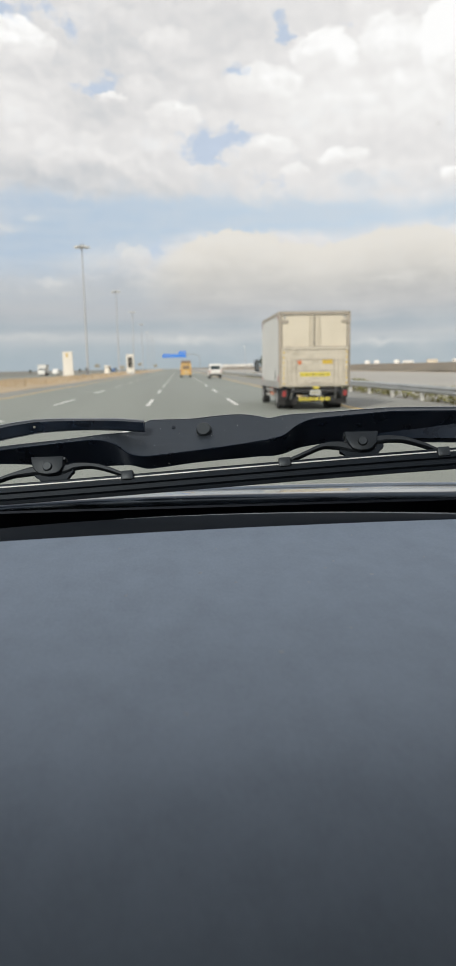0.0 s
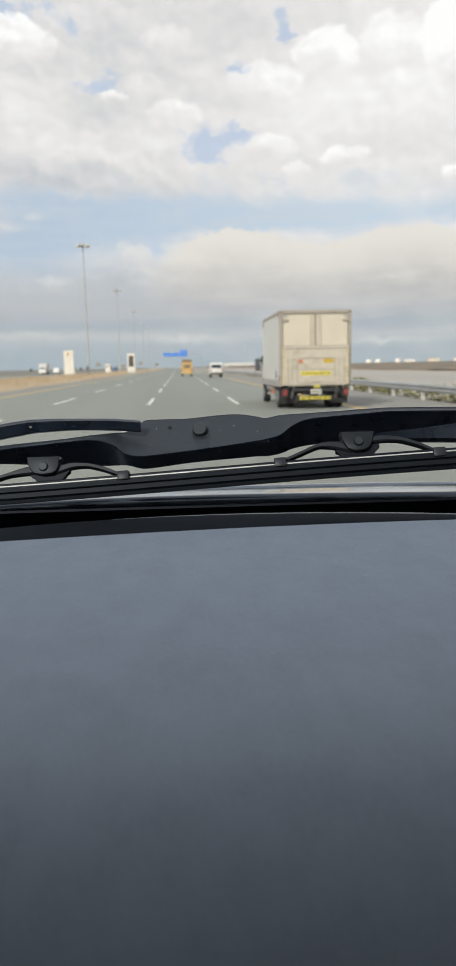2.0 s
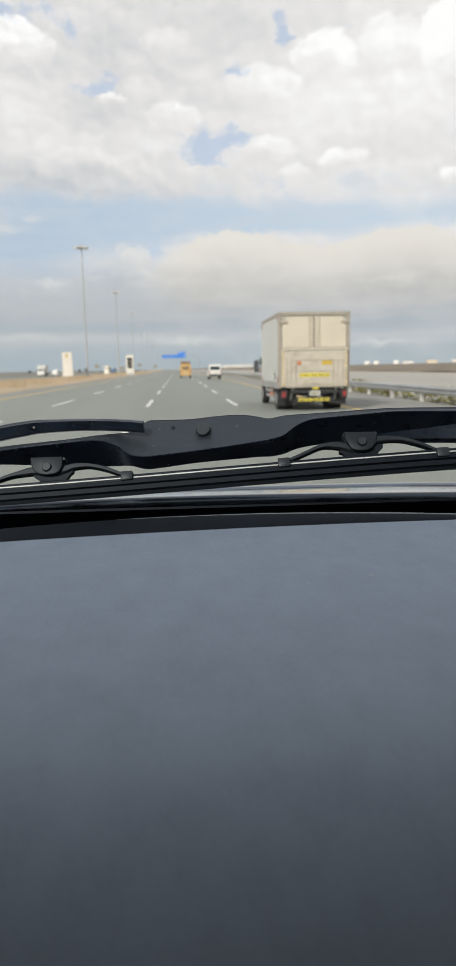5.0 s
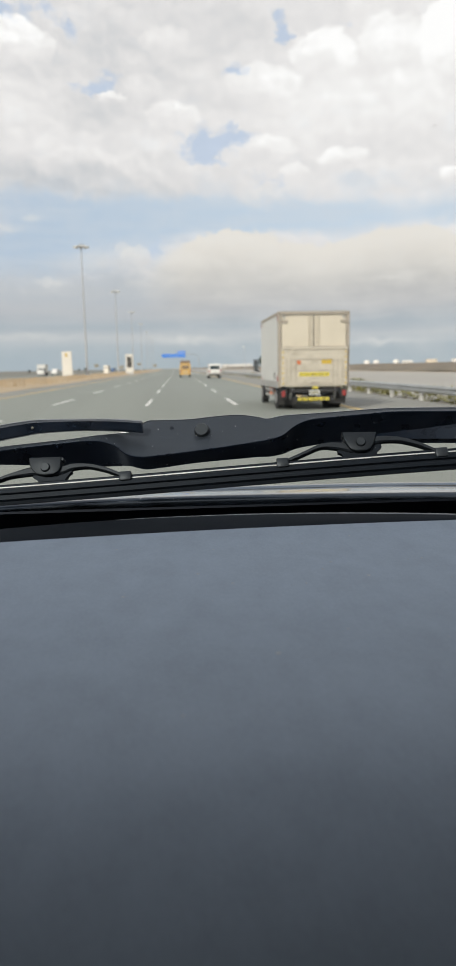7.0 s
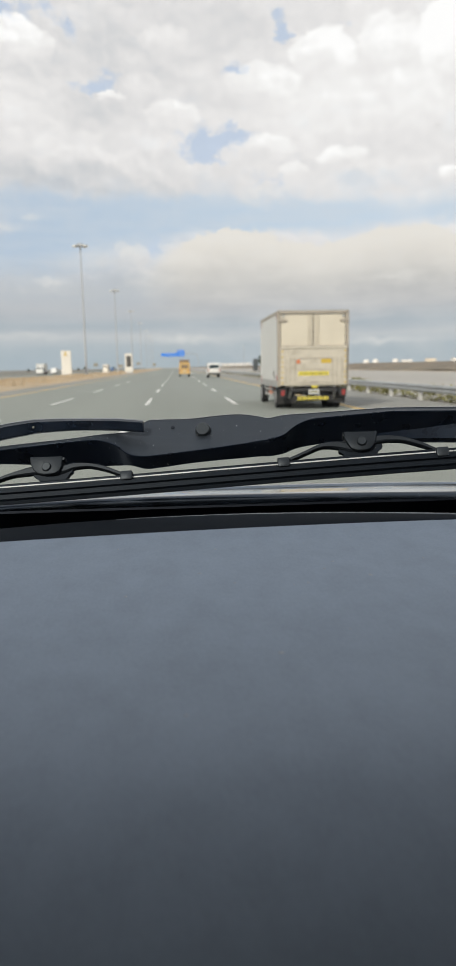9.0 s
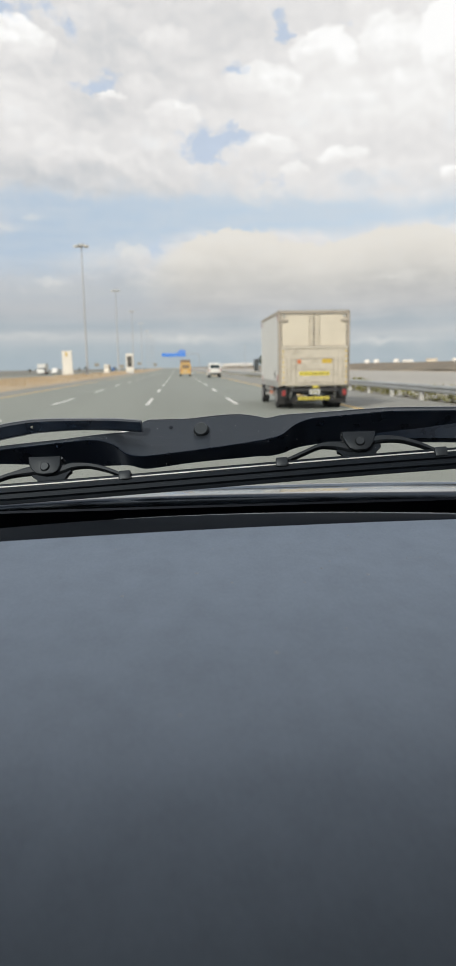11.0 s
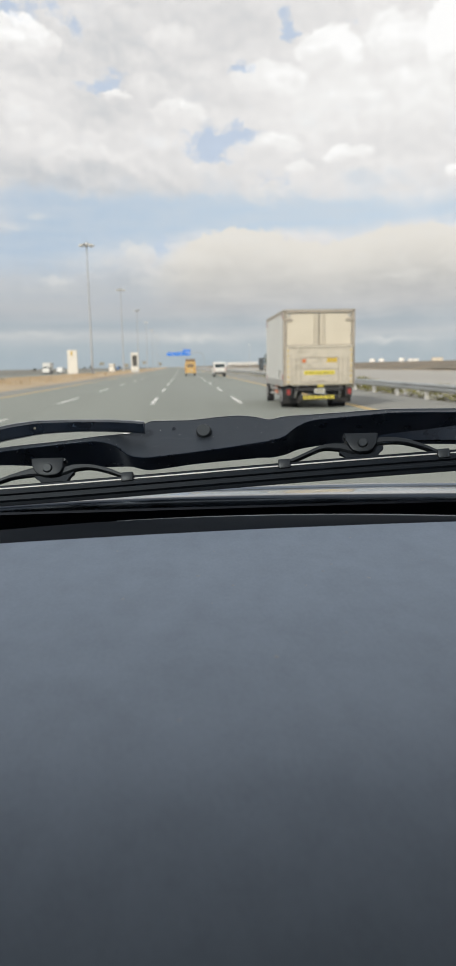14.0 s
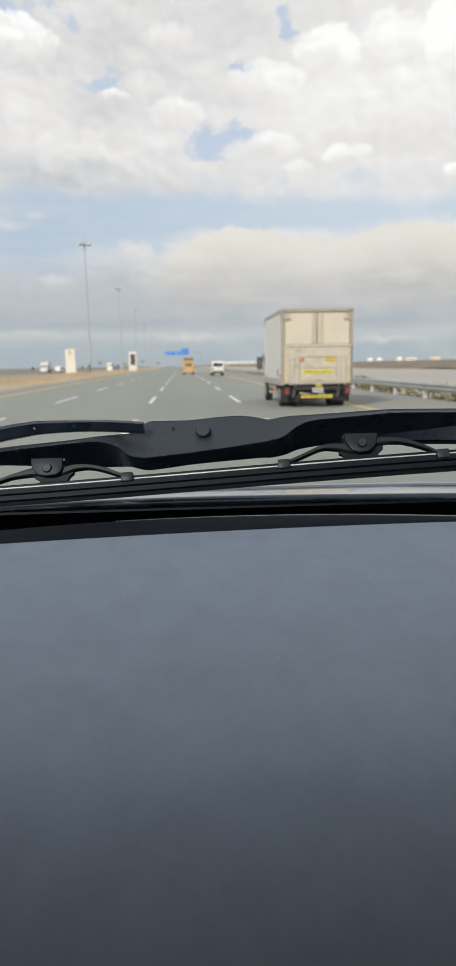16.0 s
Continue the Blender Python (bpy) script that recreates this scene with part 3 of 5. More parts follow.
bm = bmesh.new()
rows = []
nx, ny = 36, 40
for j in range(ny + 1):
    row = []
    for i in range(nx + 1):
        x = -0.72 + 1.44 * i / nx
        seam = seam_y(x) + 0.002
        y = -0.12 + (seam + 0.12) * j / ny
        row.append(bm.verts.new((x, y, dash_z(x, y))))
    rows.append(row)
for a, b in zip(rows, rows[1:]):
    for i in range(nx):
        bm.faces.new((a[i], a[i + 1], b[i + 1], b[i]))
low = [bm.verts.new((v.co.x, v.co.y - 0.04, 0.75)) for v in rows[0]]
for i in range(nx):
    bm.faces.new((low[i], low[i + 1], rows[0][i + 1], rows[0][i]))
part("dashboard", bm, M_DASH, car, "dark grey grained dashboard top with a soft sheen", True)
# raised trim between the dashboard and the glass, with a rolled rear lip
bm = bmesh.new()
rings = []
for i in range(61):
    x = -0.72 + 1.44 * i / 60
    s, far = seam_y(x), trim_far(x)
    far = max(far, s + 0.006)
    z = 1.335 - 0.05 * (x - 0.04) ** 2
    rings.append([(x, s - 0.0004, z - 0.014), (x, s, z - 0.0014), (x, s + 0.0012, z - 0.0002), (x, s + 0.004, z + 0.0006), (x, far - 0.009, z + 0.0010), (x, far - 0.004, z + 0.0016),
                  (x, far - 0.0014, z + 0.0015), (x, far, z + 0.0003), (x, far + 0.001, z - 0.004), (x, far + 0.004, z - 0.03)])
part("dash_trim", loft(bm, rings), M_TRIM, car, "black grained trim strip along the windscreen", True)
# Highlight on the trim lip, painted as a paler bead that swells rightwards
bm = bmesh.new()
rings = []
for i in range(41):
    x = -0.06 + 0.78 * i / 40
    far = max(trim_far(x), seam_y(x) + 0.006)
    h = 0.0007 * min(1.0, 0.15 + 4.0 * (x + 0.06))
    z = 1.335 - 0.05 * (x - 0.04) ** 2 + 0.0014
    rings.append([(x, far - 0.0026, z), (x, far - 0.0020, z + h), (x, far - 0.0008, z + h), (x, far - 0.0002, z - 0.0003)])
part("trim_highlight", loft(bm, rings), M_GLINT, car, "thin grey highlight line along the trim edge", True)
part("vent_gap", boxed(-0.75, 0.75, 0.52, 0.70, 1.20, 1.285), M_FRIT, car)

# windscreen, sloping 30 degrees, and its black lower border
GO = Vector((0.0167, 0.6208, 1.3517))
SL, NL = Vector((0, -0.8660254, 0.5)), Vector((0, 0.5, 0.8660254))
bm = bmesh.new()
for x0, x1, k0, k1, th in ((-0.73, 0.73, -0.075, 0.80, 0.004),):
    vs = []
    for n0 in (0.0, -th):
        for xx, kk in ((x0, k0), (x1, k0), (x1 * 0.86, k1), (x0 * 0.86, k1)):
            vs.append(bm.verts.new(GO + SL * kk + NL * n0 + Vector((xx - GO.x, 0, 0))))
    bm.faces.new(vs[:4])
    bm.faces.new(vs[4:][::-1])
    for i in range(4):
        j = (i + 1) % 4
        bm.faces.new((vs[i], vs[j], vs[4 + j], vs[4 + i]))
ws = part("windscreen", bm, M_GLASS, car, "clear sloping windscreen glass")
ws.visible_shadow = False
for gx, gy, gz, gr in ((0.0943, 0.2726, 1.5475, 0.00026), (0.1007, 0.2917, 1.5365, 0.0002)):
    part("dirt_speck", tube(bmesh.new(), (gx, gy, gz), (gx, gy - 0.0002, gz - 0.0004), gr, gr * 0.8, 7), M_POST, ws, "tiny dried dirt speck on the glass")
bm = bmesh.new()
rings = []
for i in range(25):
    x = -0.73 + 1.46 * i / 24
    b0 = GO + SL * -0.085 + NL * -0.006
    b1 = GO + SL * -0.0312 + NL * -0.006
    rings.append([(x, b0.y, b0.z), (x, b1.y, b1.z), (x, b1.y - 0.001, b1.z - 0.002), (x, b0.y - 0.001, b0.z - 0.002)])
part("glass_border", loft(bm, rings), M_FRIT, car, "black border along the foot of the windscreen")

# cowl panel with a rounded, satin upper moulding, and the bonnet beyond it
bm = bmesh.new()
rings = []
for i in range(61):
    x = -0.74 + 1.48 * i / 60
    q = max(-0.36, min(0.40, x))
    top = 1.3323 - 0.0873 * q * q + 0.1307 * q ** 3
    ring = [(x, 0.6835, top - 0.05)]
    for k in range(9):
        a = radians(180 - 20 * k)
        ring.append((x, 0.6905 + 0.0065 * math.cos(a), top - 0.0075 + 0.0075 * math.sin(a)))
    ring += [(x, 0.702, top - 0.0105), (x, 0.740, top - 0.017), (x, 0.745, 1.27), (x, 0.69, 1.265)]
    rings.append(ring)
part("cowl", loft(bm, rings), M_COWL, car, "black plastic cowl below the wiper", True)
bm = bmesh.new()
rows = []
prof = [(0.752, 1.295), (0.76, 1.309), (0.80, 1.3130), (0.825, 1.3113), (0.845, 1.3093), (0.857, 1.3079), (0.865, 1.3068), (0.8657, 1.3069), (0.8715, 1.3098), (0.873, 1.3101), (0.879, 1.3095), (0.892, 1.3063), (0.93, 1.3), (1.0, 1.285), (1.3, 1.226), (1.6, 1.172), (1.78, 1.140), (1.86, 1.115), (1.90, 1.05), (1.91, 0.8), (1.90, 0.45)]
for y, z in prof:
    rows.append([(x, y - 0.10 * (x / 0.8) ** 2 * (y > 1.2), z - 0.03 * (abs(x) / 0.8) ** 3) for x in (-0.80, -0.74, -0.5, -0.25, 0.0, 0.25, 0.5, 0.74, 0.80)])
bonnet = part("bonnet", loft(bm, rows, closed=False), M_BONNET, car, "silver painted bonnet with a raised rear bead", True)
bonnet.data.set_sharp_from_angle(angle=radians(9))
# Added strip that draws the blue-grey line across the bonnet
bm = bmesh.new()
rings = []
for i in range(21):
    x = -0.74 + 1.48 * i / 20
    d = -0.03 * (abs(x) / 0.8) ** 3
    rings.append([(x, y, z + d) for y, z in ((0.8650, 1.3070), (0.8668, 1.3084), (0.8690, 1.3093), (0.8700, 1.3086), (0.8690, 1.3070))])
part("edging", loft(bm, rings), M_EDGING, bonnet, "slim blue-grey strip added along the bonnet", True)
# roof, pillars, sides and rear wall that close the cabin, all out of view
# Roof front set forward over the glass to darken the near dashboard
part("roof", loft(bmesh.new(), [[(x, y, z) for x in (-0.74, -0.5, 0.0, 0.5, 0.74)] + [(x, y, z + 0.03) for x in (0.74, 0.5, 0.0, -0.5, -0.74)] for y, z in ((0.215, 1.592), (0.06, 1.68), (-0.15, 1.745), (-0.6, 1.77), (-2.2, 1.75))]), M_LINER, car, "unseen dark headliner under the roof, set forward to shade the dashboard", True)
part("roof_skin", loft(bmesh.new(), [[(x, y, z + 0.032 + 0.02 * (1 - (x / 0.74) ** 2)) for x in (-0.76, -0.5, 0.0, 0.5, 0.76)] + [(x, y, z + 0.031) for x in (0.76, 0.5, 0.0, -0.5, -0.76)] for y, z in ((0.20, 1.60), (0.06, 1.68), (-0.15, 1.745), (-0.6, 1.77), (-1.2, 1.765), (-1.8, 1.757), (-2.27, 1.75))]), M_BONNET, car, "silver painted roof")
part("rear_wall", boxed(-0.79, 0.79, -2.28, -2.2, 0.40, 1.775, bevel=0.02), M_BONNET, car, "silver tailgate")
for sx in (-1, 1):
    part("side_panel", boxed(min(sx * 0.74, sx * 0.80), max(sx * 0.74, sx * 0.80), -2.26, 0.75, 0.40, 1.30, bevel=0.012), M_BONNET, car)
    # Opaque unseen panes, added to keep side light off the dashboard
    a, b = sorted((sx * 0.735, sx * 0.75))
    part("side_window", boxed(a, b, -1.95, 0.30, 1.302, 1.745), M_GLASSDARK, car, "dark tinted side window")
    bm = bmesh.new()
    tube(bm, (sx * 0.745, 0.62, 1.30), (sx * 0.655, -0.08, 1.74), 0.035, 0.035, 10)
    part("pillar", bm, M_SEATBLACK, car)
    a, b = sorted((sx * 0.735, sx * 0.795))
    part("rear_pillar", boxed(a, b, -2.198, -1.95, 1.302, 1.748, bevel=0.012), M_BONNET, car)
    wing = []
    for y, z in prof[2:13]:
        e = sx * 0.80
        w = y - 0.10 * (y > 1.2)
        wing.append([(e, w, z - 0.032), (sx * 0.70, w, z - 0.036), (sx * 0.70, w, 0.40), (e, w, 0.40)])
    part("fender", loft(bmesh.new(), wing), M_BONNET, car, "silver front wing")
    for wy in (1.25, -1.55):
        bm = bmesh.new()
        tube(bm, (sx * 0.60, wy, 0.34), (sx * 0.79, wy, 0.34), 0.34, 0.34, 28)
        part("wheel", bm, M_TYRE, car, "black road wheel")
part("floor_pan", boxed(-0.74, 0.74, -2.2, 1.8, 0.34, 0.40), M_SEATBLACK, car)

# ---- wiper ----
wiper = new("windscreen_wiper")
wiper.matrix_world = pose(0.0167, 0.6500, 1.4024, -30, 0, 0) @ pose(0, 0, 0, 0, 0, -7.5)
tagged(wiper, "black framed windscreen wiper lying at rest on the glass", "wiper")
# main bridge: pressed channel; (x, upper edge, fold, lower edge)
bridge_keys = [
    (-0.2270, -0.0042, -0.0081, -0.0170),
    (-0.1913, -0.0015, -0.0053, -0.0180),
    (-0.1319, 0.0005, -0.0027, -0.0241),
    (-0.1023, 0.0024, -0.0027, -0.0259),
    (-0.0846, 0.0035, -0.0086, -0.0273),
    (-0.0711, 0.0055, -0.0191, -0.0296),
    (-0.0578, 0.0169, -0.0227, -0.0338),
    (-0.0439, 0.0171, -0.0226, -0.0337),
    (-0.0151, 0.0152, -0.0213, -0.0317),
    (0.0108, 0.0160, -0.0197, -0.0307),
    (0.0337, 0.0153, -0.0179, -0.0302),
    (0.0509, 0.0112, -0.0163, -0.0297),
    (0.0612, 0.0078, -0.0153, -0.0300),
    (0.0739, 0.0092, -0.0120, -0.0280),
    (0.0859, 0.0086, -0.0037, -0.0234),
    (0.1006, 0.0076, 0.0014, -0.0209),
    (0.1263, 0.0073, 0.0023, -0.0194),
    (0.1574, 0.0070, 0.0027, -0.0220),
    (0.1799, 0.0063, 0.0026, -0.0238),
    (0.2351, 0.0020, -0.0017, -0.0285),
    (0.2894, -0.0029, -0.0059, -0.0336),
]
bm = bmesh.new()
rings = []
LIFT = 0.31      # rise that keeps an edge on its sight line as it sits deeper
for x, zt, zf, zb in smooth_path(bridge_keys, 6):
    dt, db = (zt - zf) * 0.62, (zf - zb) * 1.45
    rings.append([(x, y, z + LIFT * y) for y, z in ((dt + 0.0048, zt - 0.001), (dt + 0.0036, zt + 0.0011), (dt + 0.0012, zt + 0.0001), (dt, zt - 0.0014), (-0.0005, zf + 0.001), (-0.0015, zf), (-0.0006, zf - 0.001),
                  (db - 0.0006, zb + 0.0006), (db, zb), (db + 0.0022, zb), (db + 0.0015, zb + 0.003), (0.002, zf), (dt + 0.004, zt - 0.003))])
bridge = part("bridge", loft(bm, rings), M_WIPER, wiper, "pressed black metal bridge with a wide flat middle", True)
bridge.data.set_sharp_from_angle(angle=radians(15))
bridge.data.materials.append(M_DUSTLIT)
for k, face in enumerate(bridge.data.polygons):     # upper faces from rim to fold: dust, plus light from above as paler colour
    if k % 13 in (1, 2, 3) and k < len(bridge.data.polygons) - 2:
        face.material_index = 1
bm = bmesh.new()
rings = []
for x, zt, zb in smooth_path([
    (0.1491, -0.0203, -0.0218),
    (0.1661, -0.0180, -0.0232),
    (0.1996, -0.0166, -0.0260),
    (0.2330, -0.0146, -0.0288),
    (0.2881, -0.0126, -0.0336),
], 4):
    rings.append([(x, 0.004, zt - 0.0003), (x, 0.0, zt), (x, -0.0022, zt - 0.0006), (x, 0.0005, zb), (x, 0.004, zb)])
part("flange", loft(bm, rings), M_WIPER, bridge, smooth=True)
# Sky highlight on the top of the bridge, drawn as a pale strip
bm = bmesh.new()
rings = []
for x, zt, zf, zb in smooth_path(bridge_keys, 6):
    y = (zt - zf) * 0.62 + 0.0024
    z = zt + 0.0009 + LIFT * y
    rings.append([(x, y - 0.0008, z - 0.0002), (x, y, z + 0.0005), (x, y + 0.0009, z + 0.0004), (x, y + 0.0005, z - 0.0004)])
part("rim_highlight", loft(bm, rings), M_GLINT, bridge, "thin pale highlight along the upper edge of the bridge", True)
# arm that comes in from the side and hooks under the middle
bm = bmesh.new()
rings = []
for x, zt, zb in smooth_path([
    (-0.2354, 0.0177, -0.0005),
    (-0.1932, 0.0238, 0.0069),
    (-0.1751, 0.0255, 0.0092),
    (-0.1570, 0.0259, 0.0109),
    (-0.1208, 0.0234, 0.0104),
    (-0.0849, 0.0202, 0.0070),
    (-0.0576, 0.0159, 0.0031),
], 6):
    m_ = zt - (zt - zb) * 0.30
    rings.append([(x, 0.007, zt - 0.001), (x, 0.004, zt), (x, 0.0005, m_ + 0.0005), (x, -0.0005, m_ - 0.0005), (x, 0.0045, zb + 0.0026), (x, 0.006, zb + 0.0018), (x, 0.010, zb + 0.003)])
arm = part("arm", loft(bm, rings), M_WIPER, wiper, "slim black wiper arm", True)
arm.data.set_sharp_from_angle(angle=radians(15))
arm.data.materials.append(M_DUSTLIT)
for k, face in enumerate(arm.data.polygons):        # upper face of the arm: dust and its lit tone in one colour
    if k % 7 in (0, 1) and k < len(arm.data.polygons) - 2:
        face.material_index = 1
# Pale strip painting the highlight along the arm
bm = bmesh.new()
rings = []
for x, zt, zb in smooth_path([
    (-0.2354, 0.0177, -0.0005),
    (-0.1932, 0.0238, 0.0069),
    (-0.1751, 0.0255, 0.0092),
    (-0.1570, 0.0259, 0.0109),
    (-0.1208, 0.0234, 0.0104),
    (-0.0849, 0.0202, 0.0070),
    (-0.0576, 0.0159, 0.0031),
], 6):
    rings.append([(x, 0.0030, zt - 0.0008), (x, 0.0040, zt + 0.0005), (x, 0.0052, zt + 0.0006), (x, 0.0046, zt - 0.0006)])
part("rim_highlight", loft(bm, rings), M_GLINT, arm, "thin pale highlight along the upper edge of the arm", True)


def disc(bm, x, z, r, y0, y1, seg=28):
    """A pin head that faces up the glass."""
    rings = []
    for rr, yy in ((r, y0), (r, y1 + (y0 - y1) * 0.35), (r * 0.9, y1 + (y0 - y1) * 0.08), (r * 0.78, y1)):
        rings.append([(x + rr * math.cos(6.28318 * i / seg), yy, z + rr * math.sin(6.28318 * i / seg)) for i in range(seg)])
    return loft(bm, rings)


PX = 0.000575
for sx_, sz_, sr_ in ((-0.1635, 0.0170, 0.0013),):
    part("dirt_spot", disc(bmesh.new(), sx_, sz_, sr_, 0.004, 0.0012, 9), M_SCRUB, arm, "pale dried dirt spot")
bm = disc(bmesh.new(), -0.0014, 0.0036, 13.0 * PX, 0.018, 0.006)
part("rivet", bm, M_RIVET, bridge, "round black pivot pin", True)
# Small black disc painting the shade of a dimple in the plate
bm = disc(bmesh.new(), -0.0315, 0.0128, 3.4 * PX, 0.024, 0.0172)
part("rivet", bm, M_FRIT, bridge, smooth=True)
yoke_specs = [
    ((0.1434, -0.0265), [(0.1273, -0.0153), (0.1584, -0.0174), (0.1555, -0.0276), (0.1521, -0.0327), (0.1474, -0.0348), (0.1391, -0.0347), (0.1338, -0.0324), (0.1305, -0.0273), (0.1288, -0.0216)],
     [(0.1357, -0.0302, 8), (0.1250, -0.0268, 9), (0.1162, -0.0255, 9), (0.1066, -0.0259, 8), (0.0933, -0.0309, 7), (0.0805, -0.0359, 7), (0.0719, -0.0388, 7)], [(0.1475, -0.0244, 9), (0.1588, -0.0229, 9), (0.1682, -0.0231, 9), (0.1817, -0.0255, 9), (0.1974, -0.0317, 8), (0.2100, -0.0388, 7), (0.2167, -0.0417, 7)],
     (0.0718, -0.0406), (0.2134, -0.0421)),
    ((-0.1468, -0.0278), [(-0.1632, -0.0165), (-0.1325, -0.0178), (-0.1327, -0.0277), (-0.1349, -0.0325), (-0.1389, -0.0346), (-0.1482, -0.0351), (-0.1553, -0.0333), (-0.1596, -0.0292), (-0.1622, -0.0241)],
     [(-0.1520, -0.0286, 8), (-0.1626, -0.0284, 9), (-0.1720, -0.0295, 9), (-0.1836, -0.0316, 8), (-0.1980, -0.0360, 7), (-0.2095, -0.0400, 7), (-0.2182, -0.0424, 7)], [(-0.1402, -0.0302, 9), (-0.1298, -0.0286, 9), (-0.1222, -0.0267, 9), (-0.1076, -0.0273, 8), (-0.0930, -0.0315, 8), (-0.0814, -0.0367, 7), (-0.0716, -0.0412, 7)],
     (-0.2192, -0.0442), (-0.0722, -0.0418)),
]
for (rx, rz), plate, arm_a, arm_b, clip_a, clip_b in yoke_specs:
    yoke = part("yoke", slab(bmesh.new(), plate, -0.0045, 0.006, 0.0012), M_YOKE, wiper, "small black rocking yoke", True)
    part("rivet", disc(bmesh.new(), rx, rz, 8.0 * PX, 0.0, -0.0065, 24), M_RIVET, yoke, smooth=True)
    lo, hi = (-0.0080, 0.0170) if rx < 0 else (-0.0148, 0.0130)
    neck = [(rx + u, rz + v) for u, v in ((lo - 0.0060, -0.0010), (hi + 0.0060, -0.0010), (hi + 0.0060, -0.0040), (hi + 0.0030, -0.0062), (hi + 0.0012, -0.0090), (hi, -0.0118), (lo, -0.0118), (lo - 0.0012, -0.0096), (lo - 0.0030, -0.0076), (lo - 0.0060, -0.0062))]
    part("neck", slab(bmesh.new(), neck, 0.0015, 0.007, 0.0004), M_RUBBER, yoke, "dark flared foot of the yoke")
    side = 1 if rx < 0 else -1
    part("peg", disc(bmesh.new(), rx + side * 0.0148, rz + 0.008, 0.0018, 0.004, -0.0030, 14), M_RIVET, yoke, "small black stop peg", True)
    for path in (arm_a, arm_b):
        bm = bmesh.new()
        rings = []
        for k, (x, z, w) in enumerate(smooth_path(path, 5)):
            h = w * PX * (0.5 + 0.42 * max(0.0, 1 - k / 14))
            rings.append([(x, 0.005, z + h), (x, 0.0005, z + h), (x, -0.001, z + h * 0.6), (x, -0.001, z - h * 0.6), (x, 0.0005, z - h), (x, 0.005, z - h)])
        part("yoke_arm", loft(bm, rings), M_YOKE, yoke, smooth=True)
    for cx, cz in (clip_a, clip_b):
        part("clip", boxed(cx - 0.0055, cx + 0.0055, -0.005, 0.006, cz - 0.0045, cz + 0.0045, bevel=0.0012), M_RIVET, yoke, "black claw clip gripping the blade", True)

# blade: steel spline, rubber back with two ribs, thin lip on the glass
BL, BR = (-0.25, -0.0426), (0.29, -0.0424)


def blade_z(x):
    return BL[1] + (BR[1] - BL[1]) * (x - BL[0]) / (BR[0] - BL[0]) + 0.0012 * math.sin(9 * x)


def blade_loft(sec):
    rings = []
    for i in range(61):
        x = BL[0] + (BR[0] - BL[0]) * i / 60
        rings.append([(x, y, blade_z(x) + z) for y, z in sec])
    return loft(bmesh.new(), rings)


blade = part("blade", blade_loft([(0.005, 0.0034), (-0.0005, 0.0034), (-0.001, 0.0026), (-0.0005, -0.0012), (-0.0032, -0.0026), (-0.0034, -0.0062), (-0.001, -0.0072), (-0.001, -0.0088),
                                  (-0.0028, -0.0096), (-0.0028, -0.0122), (-0.0005, -0.0135), (0.0006, -0.0163), (0.002, -0.0163), (0.005, -0.0100)]), M_RUBBER, wiper, "black rubber wiper blade", True)
part("spline", blade_loft([(0.0, 0.0008), (-0.0012, 0.0009), (-0.0016, 0.0004), (-0.0013, -0.0003), (0.0, -0.0003)]), M_STEEL, blade, "bright steel backing strip")

# specks of dust on the bridge, the cowl and the dashboard
rng = random.Random(11)
bm = bmesh.new()
fine_keys = smooth_path(bridge_keys, 6)
for i in range(120):
    x, zt, zf, zb = fine_keys[rng.randrange(12, len(fine_keys) - 10)]
    f = rng.random()
    up = rng.random() < 0.45
    z = zf + (zt - zf) * f if up else zf + (zb - zf) * f * 0.9
    y = ((zt - zf) * 0.62 if up else (zf - zb) * 1.45) * f - 0.0016
    z += LIFT * y
    x += rng.uniform(-0.003, 0.003)
    r = rng.choice((0.00014, 0.00018, 0.00022, 0.00028, 0.00045))
    tube(bm, (x, y + 0.0008, z), (x, y - 0.0002, z), r, r * 0.6, 6)
tagged(part("dust", bm, M_DUST, bridge, "pale dust specks"), kind="stuff")
bm = bmesh.new()
for i in range(60):
    x, a = rng.uniform(-0.22, 0.26), radians(rng.uniform(70, 175))
    q = max(-0.36, min(0.40, x))
    c = Vector((x, 0.6905, 1.3323 - 0.0873 * q * q + 0.1307 * q ** 3 - 0.0075))
    n = Vector((0, 0.0065 * math.cos(a), 0.0075 * math.sin(a)))
    r = rng.choice((0.00014, 0.0002, 0.00026, 0.0004))
    tube(bm, c + n * 0.96, c + n * 1.03, r, r * 0.6, 6)
tagged(part("dust", bm, M_DUST, car, "pale dust specks"), kind="stuff")
bm = bmesh.new()
for i in range(70):
    x, y = rng.uniform(-0.2, 0.25), rng.uniform(0.12, 0.51)
    r = rng.choice((0.0002, 0.0002, 0.0003, 0.0004, 0.0008)) * (0.6 + y)
    if i < 9:
        x, y, r = rng.uniform(-0.1, 0.16), rng.uniform(0.24, 0.44), rng.uniform(0.0008, 0.0014)
    tube(bm, (x, y, dash_z(x, y)), (x, y, dash_z(x, y) + 0.0002), r, r * 0.5, 7)
tagged(part("dust", bm, M_DUST, car, "pale dust specks"), kind="stuff")


